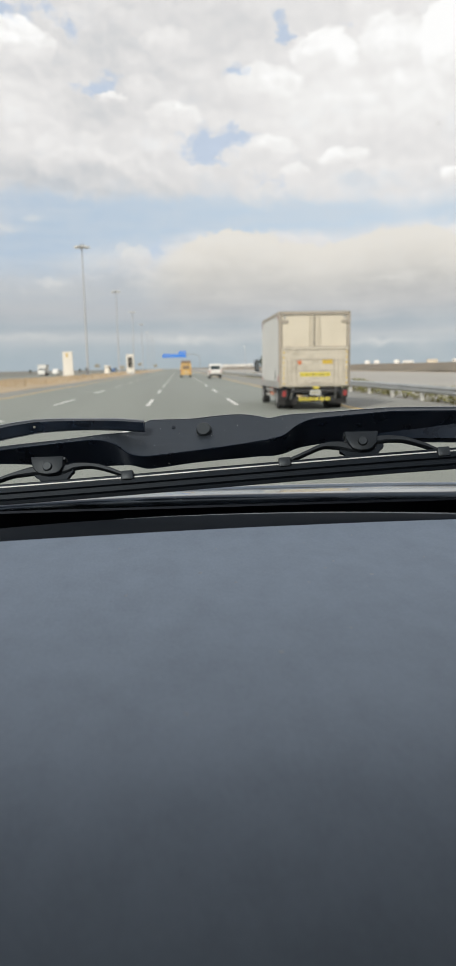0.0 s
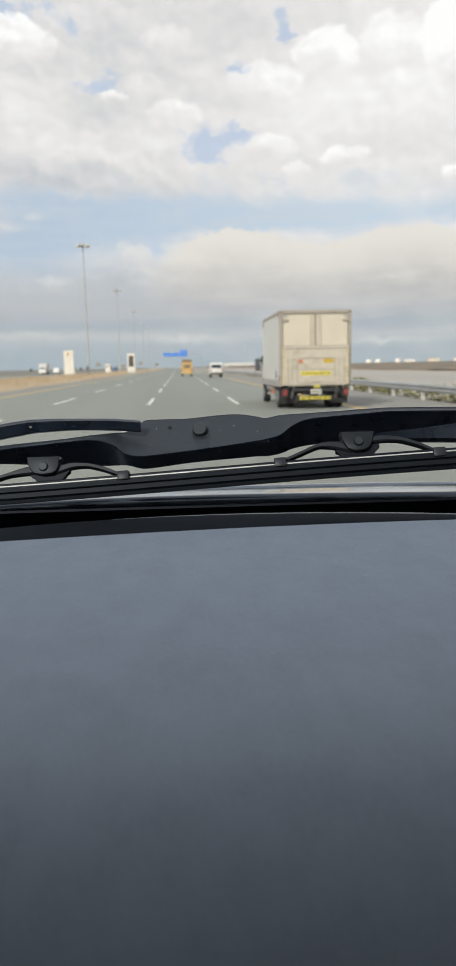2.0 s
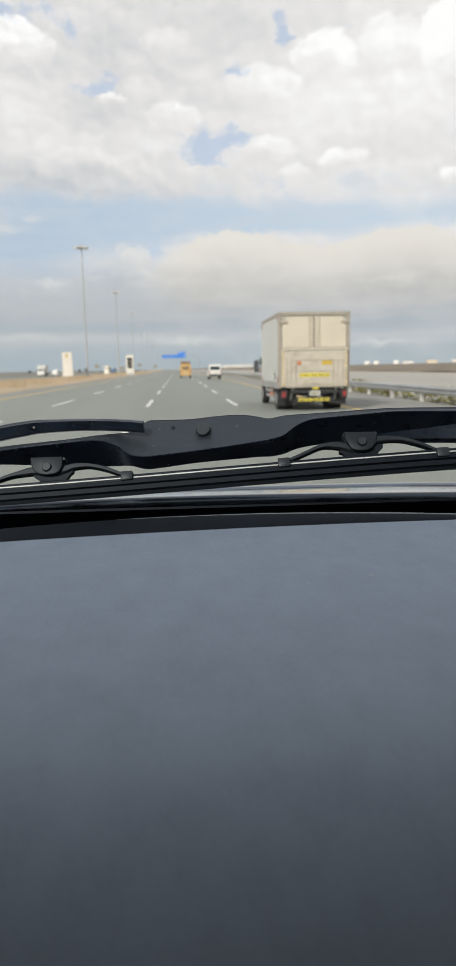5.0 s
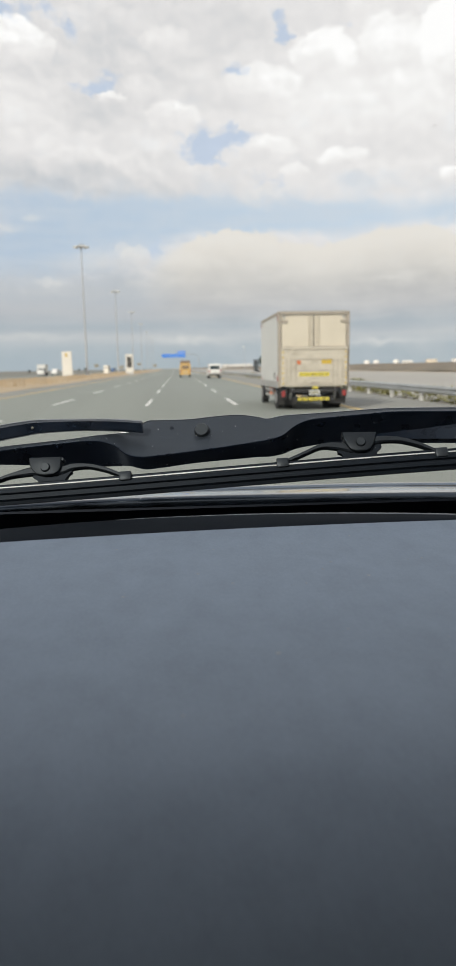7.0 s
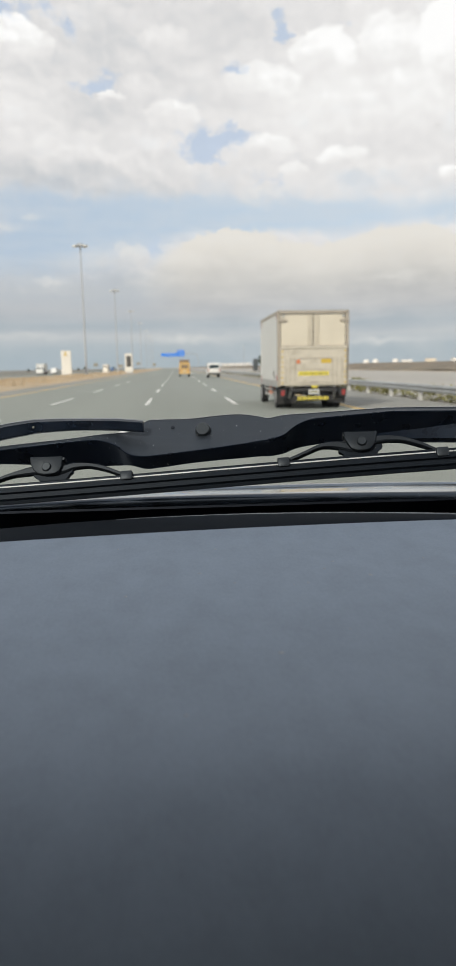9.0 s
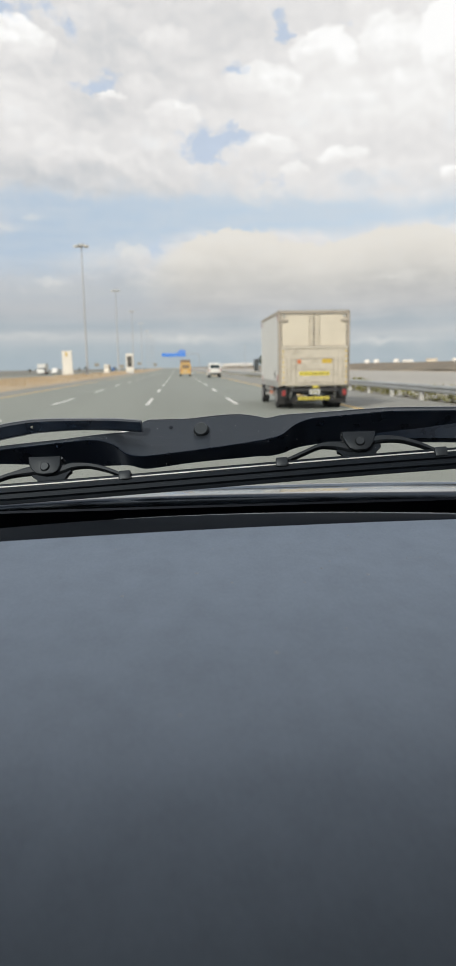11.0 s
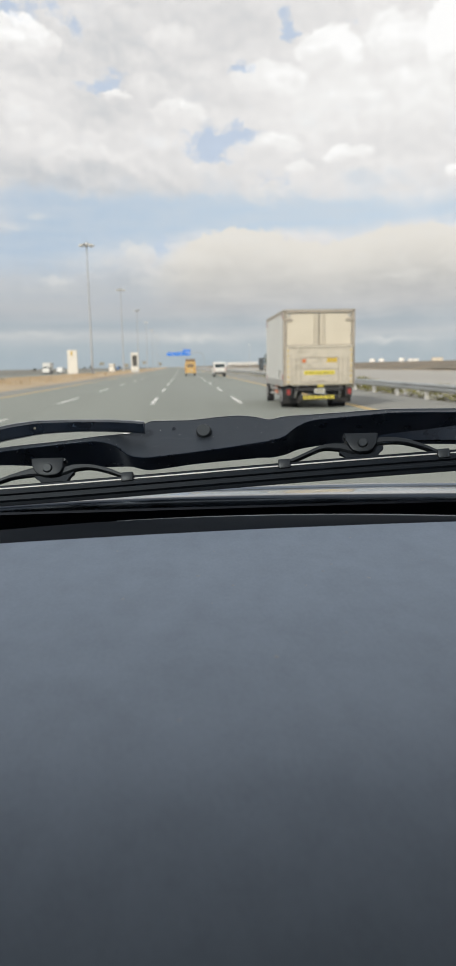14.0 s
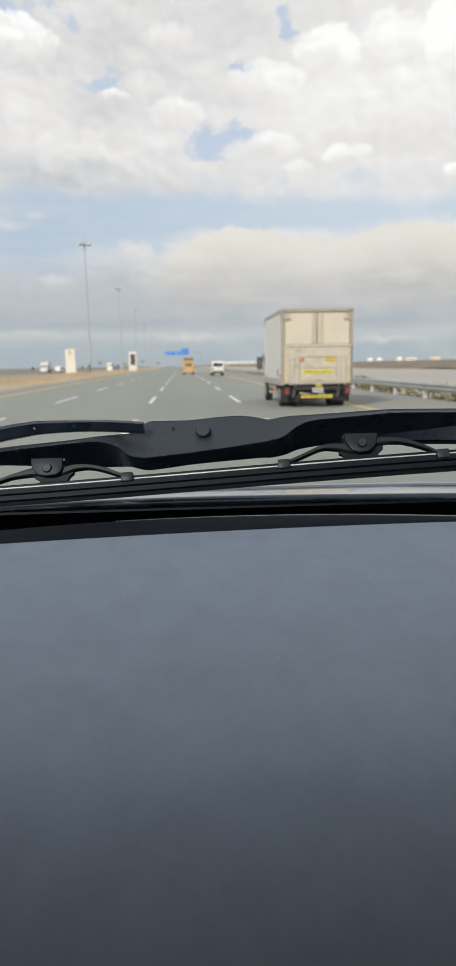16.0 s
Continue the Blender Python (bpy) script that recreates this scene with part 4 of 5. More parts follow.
# ---- vehicles ----
def wheel_part(parent, x0, x1, y, r, rim_side):
    w = part("wheel", tube(bmesh.new(), (x0, y, r), (x1, y, r), r, r, 28), M_TYRE, parent, "black tyre", True)
    xs = x0 if rim_side < 0 else x1
    part("rim", tube(bmesh.new(), (xs - 0.012 * 1, y, r), (xs + 0.012, y, r), r * 0.56, r * 0.5, 20), M_RIM, w, "grey steel rim")
    return w


def box_truck(m):
    """Origin on the road under the middle of the rear; +y is the way it drives."""
    t = thing("box_truck", m, "cream white box truck with folded tail lift and grimy rear", "truck")
    W2, ZB, ZT, L = 1.19, 0.76, 3.23, 4.75
    body = part("cargo_box", boxed(-W2, W2, 0.06, L, ZB + 0.04, ZT - 0.03, bevel=0.02), M_BOX, t, "white insulated panel cargo box")
    for sx in (-1, 1):
        a, b = sorted((sx * (W2 - 0.05), sx * (W2 + 0.012)))
        c, d = sorted((sx * (W2 - 0.10), sx * (W2 + 0.012)))
        part("corner_post", boxed(c, d, 0.0, 0.12, ZB, ZT, bevel=0.012), M_EXTR, body, "dull aluminium corner post")
        part("corner_post", boxed(a, b, L - 0.06, L + 0.01, ZB, ZT, bevel=0.012), M_BOX, body)
        part("roof_rail", boxed(a, b, 0.12, L - 0.06, ZT - 0.11, ZT + 0.012, bevel=0.012), M_EXTR, body, "grey aluminium roof rail")
        a, b = sorted((sx * (W2 - 0.04), sx * (W2 + 0.016)))
        part("skirt_rail", boxed(a, b, 0.12, L, ZB - 0.02, ZB + 0.21, bevel=0.01), M_SKIRT, body, "grey lower skirt rail")
        for yy in (1.6, 3.2):
            a, b = sorted((sx * W2, sx * (W2 + 0.002)))
            part("panel_joint", boxed(a, b, yy - 0.02, yy + 0.02, ZB + 0.2, ZT - 0.12), M_BOX, body)
        a, b = sorted((sx * W2, sx * (W2 + 0.022)))
        part("side_latch", boxed(a, b, 0.92, 0.955, ZB + 0.26, ZB + 0.52, bevel=0.008), M_CHASSIS, body, "dark side latch")
        part("marker", boxed(a, b, 0.20, 0.28, ZB + 0.20, ZB + 0.38, bevel=0.006), M_RED, body, "red side marker")
        for yy, dy in ((0.14, 0.15), (L - 0.07, -0.15)):
            f = [(sx * (W2 + 0.016), yy, ZT - 0.125), (sx * (W2 + 0.016), yy + dy, ZT - 0.125), (sx * (W2 + 0.016), yy, ZT - 0.30)]
            g = [(sx * (W2 - 0.004), y, z) for _, y, z in f]
            part("marker", loft(bmesh.new(), [f, g]), M_RED, body, "red triangular corner marker")
        a, b = sorted((sx * (W2 + 0.004), sx * (W2 + 0.018)))
        part("marker", boxed(a, b, L - 0.22, L - 0.12, ZB + 0.05, ZB + 0.30, bevel=0.004), M_RED, body, "red side marker")
    part("header", boxed(-W2, W2, 0.0, 0.12, ZT - 0.10, ZT + 0.015, bevel=0.012), M_EXTR, body, "dull aluminium rear header")
    # rear doors, seen above the folded lift
    for sx in (-1, 1):
        a, b = sorted((sx * 0.022, sx * (W2 - 0.115)))
        door = part("door", boxed(a, b, 0.015, 0.06, 0.95, ZT - 0.13, bevel=0.012), M_BOXREAR, body, "cream rear door")
        for px in (0.09, 0.17):
            tb = tube(bmesh.new(), (sx * px, 0.0, 1.0), (sx * px, 0.0, ZT - 0.12), 0.017, 0.017, 10)
            part("lock_rod", tb, M_LIFT, door, "grey locking rod", True)
        for hz in (ZT - 0.32,):
            a, b = sorted((sx * (W2 - 0.30), sx * (W2 + 0.01)))
            part("hinge", boxed(a, b, -0.02, 0.02, hz - 0.045, hz + 0.045, bevel=0.008), M_EXTR, door, "grimy strap hinge")
            bm = bmesh.new()
            slab(bm, [(sx * (W2 - 0.13), ZT - 0.14), (sx * (W2 - 0.25), ZT - 0.14), (sx * (W2 - 0.18), ZT - 0.26)], -0.004, 0.012)
            part("corner_gusset", bm, M_SKIRT, door, "small rusty corner gusset")
    part("door_seal", boxed(-0.02, 0.02, 0.02, 0.056, 0.95, ZT - 0.12), M_SEAL, body, "dark rubber door seal")
    # Shadow line where the doors meet the lift, painted as a dark strip
    part("lift_shade", boxed(-W2 + 0.1, W2 - 0.1, -0.02, 0.02, 2.06, 2.10), M_EXTR, body, "dark strip painted as the shadow above the lift")
    # folded tail lift platform
    lift = part("tail_lift", boxed(-1.11, 1.11, -0.10, -0.03, 0.80, 2.07, bevel=0.012), M_LIFT, t, "dirty pale tail lift folded upright")
    # Ribs in the darker grimy trim colour, which also paints their shadow lines
    for a, b, c, d in ((-0.64, 0.64, 1.665, 1.69), (-0.64, 0.64, 0.865, 0.89), (-0.645, -0.62, 0.89, 1.665), (0.62, 0.645, 0.89, 1.665), (-0.62, 0.62, 1.30, 1.32),
                       (-0.95, -0.93, 0.86, 1.69), (-0.80, -0.78, 0.86, 1.69), (0.76, 0.78, 0.86, 1.69), (0.94, 0.96, 0.86, 1.69)):
        part("rib", boxed(a, b, -0.114, -0.098, c, d, bevel=0.004), M_EXTR, lift, "grimy raised rib darkened as a shadow line")
    part("lip", boxed(-1.11, 1.11, -0.125, -0.03, 2.0, 2.07, bevel=0.012), M_LIFT, lift, "worn upper lip")
    part("sticker", boxed(0.24, 0.58, -0.110, -0.099, 1.52, 1.66), M_OCHRE, lift, "ochre yellow warning sticker")
    part("sticker", boxed(-0.58, -0.46, -0.110, -0.099, 1.52, 1.64), M_ORANGE, lift, "faded reddish sticker")
    strip_ = part("warning_strip", boxed(-0.52, 0.50, -0.110, -0.099, 1.12, 1.25), M_YELLOW, lift, "yellow strip with unreadable dark print")
    for i in range(8):
        part("print_bar", boxed(-0.47 + i * 0.12, -0.47 + i * 0.12 + 0.06 + 0.03 * (i % 2), -0.114, -0.109, 1.16, 1.205), M_BARS, strip_)
    for sx in (-1, 1):
        for i in range(7):
            z = 0.86 + i * 0.17
            a, b = sorted((sx * 1.03, sx * 1.08))
            part("reflector", boxed(a, b, -0.108, -0.098, z, z + 0.06, bevel=0.004), M_OCHRE, lift)
    part("handle_slot", boxed(-0.12, 0.16, -0.108, -0.098, 0.895, 0.935, bevel=0.004), M_EXTR, lift)
    # chassis, lift arms, bumper, lamps
    ch = part("chassis", boxed(-0.45, 0.45, 0.1, 6.0, 0.48, 0.74, bevel=0.01), M_CHASSIS, t, "black dirty chassis frame")
    part("underrun_beam", boxed(-0.82, 0.82, -0.06, 0.06, 0.58, 0.70, bevel=0.02), M_CHASSIS, ch)
    part("cross_tube", tube(bmesh.new(), (-0.95, -0.04, 0.79), (0.95, -0.04, 0.79), 0.03, 0.03, 12), M_LIFT, ch, "pale lift cross tube", True)
    for sx in (-0.72, 0.72):
        bm = bmesh.new()
        tube(bm, (sx, 0.0, 0.78), (sx * 1.06, 0.35, 0.34), 0.045, 0.045, 8)
        part("lift_arm", bm, M_SKIRT, ch, "grey tail lift arm")
    bump = part("rear_bumper", boxed(-0.66, 0.66, -0.05, 0.05, 0.29, 0.45, bevel=0.015), M_CHASSIS, t, "black rear bumper with reflective strip")
    for i in range(12):
        part("chevron", boxed(-0.54 + i * 0.09, -0.54 + i * 0.09 + (0.062, 0.045)[i % 2], -0.062, -0.049, 0.315, 0.425), M_YELLOW, bump, "yellow reflective block")
    pl = part("number_plate", boxed(-0.17, 0.19, -0.075, -0.055, 0.50, 0.66, bevel=0.004), M_PLATE, bump, "white plate with unreadable characters")
    for i in range(5):
        part("plate_bar", boxed(-0.12 + i * 0.055, -0.12 + i * 0.055 + 0.032, -0.079, -0.074, 0.54, 0.62), M_BARS, pl)
    part("lift_badge", boxed(-0.06, 0.14, -0.075, -0.05, 0.71, 0.78, bevel=0.004), M_YELLOW, bump)
    for sx in (-1, 1):
        a, b = sorted((sx * 0.90, sx * 1.12))
        lamp = part("tail_lamp", boxed(a, b, -0.01, 0.08, 0.40, 0.70, bevel=0.015), M_CHASSIS, t, "tail lamp housing")
        a, b = sorted((sx * 0.97, sx * 1.09))
        part("lens", boxed(a, b, -0.03, -0.008, 0.46, 0.64, bevel=0.01), M_RED, lamp, "red lamp lens")
        a, b = sorted((sx * 0.55, sx * 1.15))
        part("mud_flap", boxed(a, b, 0.30, 0.32, 0.18, 0.72), M_CHASSIS, t)
        # side guard
        for zz in (0.42, 0.62):
            a, b = sorted((sx * 1.10, sx * 1.15))
            part("side_guard", boxed(a, b, 2.0, 3.9, zz - 0.04, zz + 0.04, bevel=0.01), M_SKIRT, t, "grey side guard rail")
        for yy in (2.1, 2.9, 3.8):
            a, b = sorted((sx * 1.05, sx * 1.10))
            part("guard_post", boxed(a, b, yy - 0.03, yy + 0.03, 0.38, 0.80), M_SKIRT, t)
        wheel_part(t, *sorted((sx * 0.58, sx * 0.83)), 1.15, 0.40, 0)
        wheel_part(t, *sorted((sx * 0.86, sx * 1.11)), 1.15, 0.40, sx)
        wheel_part(t, *sorted((sx * 0.84, sx * 1.08)), 5.55, 0.40, sx)
    part("tool_box", boxed(-1.12, -0.62, 2.2, 2.9, 0.44, 0.74, bevel=0.02), M_ORANGE, t, "orange red box under the floor")
    part("fuel_tank", boxed(0.6, 1.05, 2.2, 3.3, 0.40, 0.74, bevel=0.06), M_SKIRT, t)
    # cab: forward-control, raked screen
    sec = [(4.88, 0.52), (4.88, 2.28), (5.05, 2.42), (5.75, 2.40), (6.05, 2.25), (6.48, 1.38), (6.52, 0.95), (6.50, 0.40), (6.1, 0.40), (5.98, 0.80), (5.55, 0.92), (5.12, 0.80), (5.05, 0.52)]
    bm = bmesh.new()
    rings = []
    for x, s in ((-1.0, 0.985), (-0.95, 1.0), (0.95, 1.0), (1.0, 0.985)):
        rings.append([(x * (1 - 0.055 * max(0, z - 1.3)), 5.7 + (y - 5.7) * s, 1.4 + (z - 1.4) * s) for y, z in sec])
    cab = part("cab", loft(bm, rings), M_CARWHITE, t, "white forward-control cab", False)
    for sx in (-1, 1):
        out = [(5.02, 1.62), (5.06, 2.16), (5.72, 2.16), (6.26, 1.30), (5.80, 1.46)]
        bm = bmesh.new()
        f = [bm.verts.new((sx * (1.006 - 0.055 * max(0, z - 1.3)), y, z)) for y, z in out]
        g = [bm.verts.new((sx * (0.97 - 0.055 * max(0, z - 1.3)), y, z)) for y, z in out]
        bm.faces.new(f)
        for i in range(5):
            j = (i + 1) % 5
            bm.faces.new((f[i], f[j], g[j], g[i]))
        part("window", bm, M_GLASSDARK, cab, "dark tinted side window")
        for p, q in zip(out, out[1:] + out[:1]):
            p3, q3 = [(sx * (1.004 - 0.055 * max(0, z - 1.3)), y, z) for y, z in (p, q)]
            part("window_seal", tube(bmesh.new(), p3, q3, 0.018, 0.018, 8), M_SEAL, cab, "black rubber window seal", True)
        a, b = sorted((sx * 0.992, sx * 1.006))
        part("door_gap", boxed(a, b, 4.96, 4.975, 0.95, 1.9), M_SEAL, cab)
        part("door_crease", boxed(a, b, 4.98, 6.40, 1.00, 1.02, bevel=0.004), M_CARWHITE, cab)
        a, b = sorted((sx * 0.99, sx * 1.03))
        part("door_handle", boxed(a, b, 5.10, 5.24, 1.06, 1.16, bevel=0.01), M_CHASSIS, cab)
        a, b = sorted((sx * 1.14, sx * 1.34))
        mir = part("mirror", boxed(a, b, 6.33, 6.43, 1.26, 1.76, bevel=0.045, seg=3), M_CHASSIS, cab, "black door mirror")
        a, b = sorted((sx * 1.16, sx * 1.32))
        part("mirror_glass", boxed(a, b, 6.322, 6.332, 1.30, 1.72), M_MIRROR, mir)
        part("mirror_arm", tube(bmesh.new(), (sx * 0.97, 6.30, 1.27), (sx * 1.22, 6.38, 1.27), 0.022, 0.018, 8), M_CHASSIS, mir)
    part("windscreen", boxed(-0.85, 0.85, 6.30, 6.33, 1.45, 2.10), M_GLASSDARK, cab)
    return t


TRUCK = box_truck(pose(4.49, 23.3, 0))


def van(name, m, mat, label, load=False):
    t = thing(name, m, label, "van" if not load else "truck")
    sec = [(0.0, 0.42), (-0.04, 0.9), (0.02, 1.15), (0.16, 1.86), (0.34, 1.98), (2.9, 1.98), (3.5, 1.75), (4.2, 1.15), (4.75, 0.98), (4.85, 0.5), (4.75, 0.35), (0.1, 0.35)]
    if load:
        sec = [(0.0, 0.5), (0.0, 1.35), (0.02, 2.2), (2.9, 2.2), (3.0, 1.9), (3.6, 1.9), (4.2, 1.2), (4.5, 1.1), (4.5, 0.5), (4.4, 0.42), (0.1, 0.42)]
    bm = bmesh.new()
    rings = []
    for x, s in ((-0.88, 0.96), (-0.84, 1.0), (0.84, 1.0), (0.88, 0.96)):
        rings.append([(x * (1 - 0.06 * max(0, z - 1.0)), 2.4 + (y - 2.4) * s, 1.1 + (z - 1.1) * s) for y, z in sec])
    body = part("body", loft(bm, rings), mat, t)
    part("rear_window", boxed(-0.66, 0.66, -0.02 if load else 0.03, 0.2, 1.22, 1.72, bevel=0.03) if not load else boxed(-0.55, 0.55, -0.02, 0.2, 1.30, 1.85, bevel=0.03), M_GLASSDARK if not load else M_LOAD, body, "dark rear window" if not load else "brown open load")
    part("bumper", boxed(-0.85, 0.85, -0.12, 0.1, 0.42, 0.62, bevel=0.03), M_CHASSIS if not load else M_CARYELLOW, body)
    part("plate", boxed(-0.24, 0.24, -0.075, -0.03, 0.78, 0.90), M_PLATE, body)
    for sx in (-1, 1):
        a, b = sorted((sx * 0.68, sx * 0.83))
        part("tail_lamp", boxed(a, b, -0.06, 0.06, 0.85, 1.15, bevel=0.01), M_RED, body, "red tail lamp")
        a, b = sorted((sx * 0.82, sx * 0.87))
        part("side_window", boxed(a - 0.0, b - 0.0, 0.5, 3.2, 1.25, 1.70), M_GLASSDARK if not load else mat, body)
        for wy in (0.9, 3.8):
            wheel_part(t, *sorted((sx * 0.62, sx * 0.84)), wy, 0.33, sx)
    if load:
        part("load", boxed(-0.75, 0.75, 0.15, 2.7, 2.15, 2.65, bevel=0.08), M_LOAD, t, "brown load above the box")
    return t


van("minibus", pose(4.9, 97, 0, 0, 0, 0.6), M_CARWHITE, "white minibus driving ahead on the motorway")
van("delivery_truck", pose(1.0, 112, 0, 0, 0, 0.6), M_CARYELLOW, "small orange yellow truck with a brown load driving ahead", load=True)
van("van", pose(-39.9, 233, 0, 0, 0, 181), M_CARWHITE, "white van on the opposite carriageway")
tagged(copy_thing(TRUCK, pose(-40.4, 215, 0, 0, 0, 181)), "white box truck coming along the opposite carriageway")
van("van", pose(-36.0, 390, 0, 0, 0, 181), M_CARBLUE, "dark blue van on the opposite carriageway")


# ---- roadside ----
def guard_rail():
    t = thing("guard_rail", pose(0, 0, 0), "galvanised W-beam guard rail on pale posts along the shoulder", "guard rail")
    X = 9.75
    sec = [(0.0, 0.30), (-0.05, 0.33), (-0.07, 0.39), (-0.03, 0.43), (0.0, 0.455), (-0.03, 0.48), (-0.07, 0.52), (-0.05, 0.58), (0.0, 0.61), (0.006, 0.61), (-0.044, 0.58), (-0.064, 0.52), (-0.022, 0.48), (0.008, 0.455), (-0.022, 0.43), (-0.064, 0.39), (-0.044, 0.33), (0.006, 0.30)]
    y, shared = -20.0, None
    ys = [-24, 0, 20, 40, 60, 80, 105, 130, 160, 200, 250, 300, 360, 420]
    part("beam", loft(bmesh.new(), [[(X + bend(q) + x, q, z + 0.02) for x, z in sec] for q in ys]), M_GALV, t, "dull galvanised steel beam")
    for i in range(84):
        q = -20 + i * 4.0
        if shared is None:
            shared = finish(boxed(-0.075, 0.075, -0.10, 0.10, -0.08, 0.56, bevel=0.012), "post", M_POST)
        ob = new("post", shared)
        ob.parent = t
        ob.location = (X + 0.09 + bend(q), q, 0)


guard_rail()


def shrub(name, m, seed, size, label):
    r = random.Random(seed)
    bm = bmesh.new()
    for i in range(190):
        a, h = r.uniform(0, 6.28), r.random()
        rad = size * (0.25 + 0.75 * r.random()) * math.sqrt(max(0.05, 1 - (h - 0.25) ** 2)) * (1 + 0.35 * math.sin(3 * a + seed))
        c = Vector((math.cos(a) * rad * 0.7, math.sin(a) * rad, h * size * 0.95))
        u = Vector((r.uniform(-1, 1), r.uniform(-1, 1), r.uniform(-0.4, 1))).normalized()
        w = u.orthogonal().normalized()
        l, k = size * r.uniform(0.10, 0.22), size * r.uniform(0.04, 0.09)
        bm.faces.new([bm.verts.new(c + v) for v in (-w * k, u * l, w * k, -u * l * 0.5)])
    t = tagged(new(name), label, "shrub", "shrubs under the guard rail")
    part("foliage", bm, M_LEAF, t)
    bm = bmesh.new()
    for i in range(5):
        a = i * 1.3
        tube(bm, (0, 0, -0.02), (math.cos(a) * size * 0.4, math.sin(a) * size * 0.4, size * 0.6), 0.012, 0.004, 5)
    part("stems", bm, M_BARK, t)
    t.matrix_world = m
    return t


protos = [shrub("shrub", pose(10.35 + 0.1 * i, 31.5 + 3.9 * i, -0.05, 0, 0, 70 * i), i + 1, 0.55 + 0.05 * i, "yellow-green roadside shrub below the guard rail") for i in range(4)]
for i, y in enumerate((25.6, 27.4, 29.6, 33.6, 37.4, 41.2, 45.0)):
    copy_thing(protos[(i + 2) % 4], pose(10.25 + 0.12 * (i % 3), y, -0.05, 0, 0, 55 * i) @ Matrix.Scale(0.85 + 0.1 * (i % 3), 4))
rng = random.Random(3)
y = 47.0
for i in range(34):
    y += rng.choice((1.6, 2.2, 4.1, 5.5, 8))
    copy_thing(protos[i % 4], pose(10.3 + rng.uniform(-0.1, 0.5) + bend(y), y, -0.05, 0, 0, rng.uniform(0, 360)) @ Matrix.Scale(rng.uniform(0.75, 1.15), 4))


def high_mast(m):
    t = thing("high_mast", m, "tall grey high-mast light with a ring of lamps", "street lamp", "high masts")
    part("mast", tube(bmesh.new(), (0, 0, 0), (0, 0, 27.6), 0.25, 0.11, 16), M_MAST, t, smooth=True)
    part("base", tube(bmesh.new(), (0, 0, -0.3), (0, 0, 0.35), 0.62, 0.55, 16), M_POST, t, "concrete base")
    ring = part("crown", tube(bmesh.new(), (0, 0, 27.35), (0, 0, 27.75), 0.75, 0.75, 20), M_MAST, t)
    shared = finish(boxed(0.75, 1.75, -0.26, 0.26, -0.13, 0.16, bevel=0.05), "lamp", M_LAMP)
    for i in range(8):
        ob = new("lamp", shared)
        ob.parent = ring
        ob.matrix_basis = pose(0, 0, 27.5, 0, 8, i * 45 + 10)
    part("finial", tube(bmesh.new(), (0, 0, 27.6), (0, 0, 28.6), 0.05, 0.02, 8), M_MAST, ring)
    return t


mast = high_mast(pose(-20.3, 158, 0.25))
for y in (247, 336, 425, 514, 603, 692):
    copy_thing(mast, pose(-20.5 + bend(y) * 0.6, y, 0.25))
for y in (508, 597):
    copy_thing(mast, pose(78.0, y, 0.0))


def totem(m, louvre):
    t = thing("roadside_totem", m, "white roadside totem cabinet with a dark louvred panel" if louvre else "plain white roadside totem cabinet", "cabinet", "roadside totems")
    part("plinth", boxed(-1.14, 1.14, -0.52, 0.52, -0.5, 0.12, bevel=0.03), M_POST, t, "concrete plinth")
    part("foot", boxed(-1.09, 1.09, -0.48, 0.48, 0.1, 1.35, bevel=0.05), M_TOTEM, t, "wider white foot of the casing")
    body = part("casing", boxed(-1.02, 1.02, -0.42, 0.42, 1.3, 5.15, bevel=0.06), M_TOTEM, t, "white painted casing")
    part("cap", boxed(-1.06, 1.06, -0.46, 0.46, 5.12, 5.28, bevel=0.04), M_TOTEM, t)
    if louvre:
        for x0, x1, z0, z1 in ((-0.74, -0.64, 1.52, 4.66), (0.64, 0.74, 1.52, 4.66), (-0.64, 0.64, 4.56, 4.66), (-0.64, 0.64, 1.52, 1.62)):
            part("louvre_frame", boxed(x0, x1, -0.50, -0.41, z0, z1, bevel=0.015), M_TOTEM, body)
        part("louvre_back", boxed(-0.64, 0.64, -0.43, -0.415, 1.62, 4.56), M_CHASSIS, body)
        for i in range(18):
            z = 1.64 + i * 0.162
            part("slat", boxed(-0.64, 0.64, -0.475, -0.435, z, z + 0.12), M_TOTEM_DARK, body)
    else:
        part("crest", boxed(-0.3, 0.1, -0.44, -0.415, 4.1, 4.95, bevel=0.01), M_OCHRE, body, "faded ochre emblem plate")
    for i in range(5):
        part("kerb_block", boxed(-1.0 + i * 0.42, -0.66 + i * 0.42, -0.86, -0.55, -0.3, 0.32, bevel=0.04), M_POST, t, "pale concrete block")
    return t


totem(pose(-23.8, 153, 0.1, 0, 0, 4), False)
totem(pose(-13.7, 198, 0.25, 0, 0, 3), True)


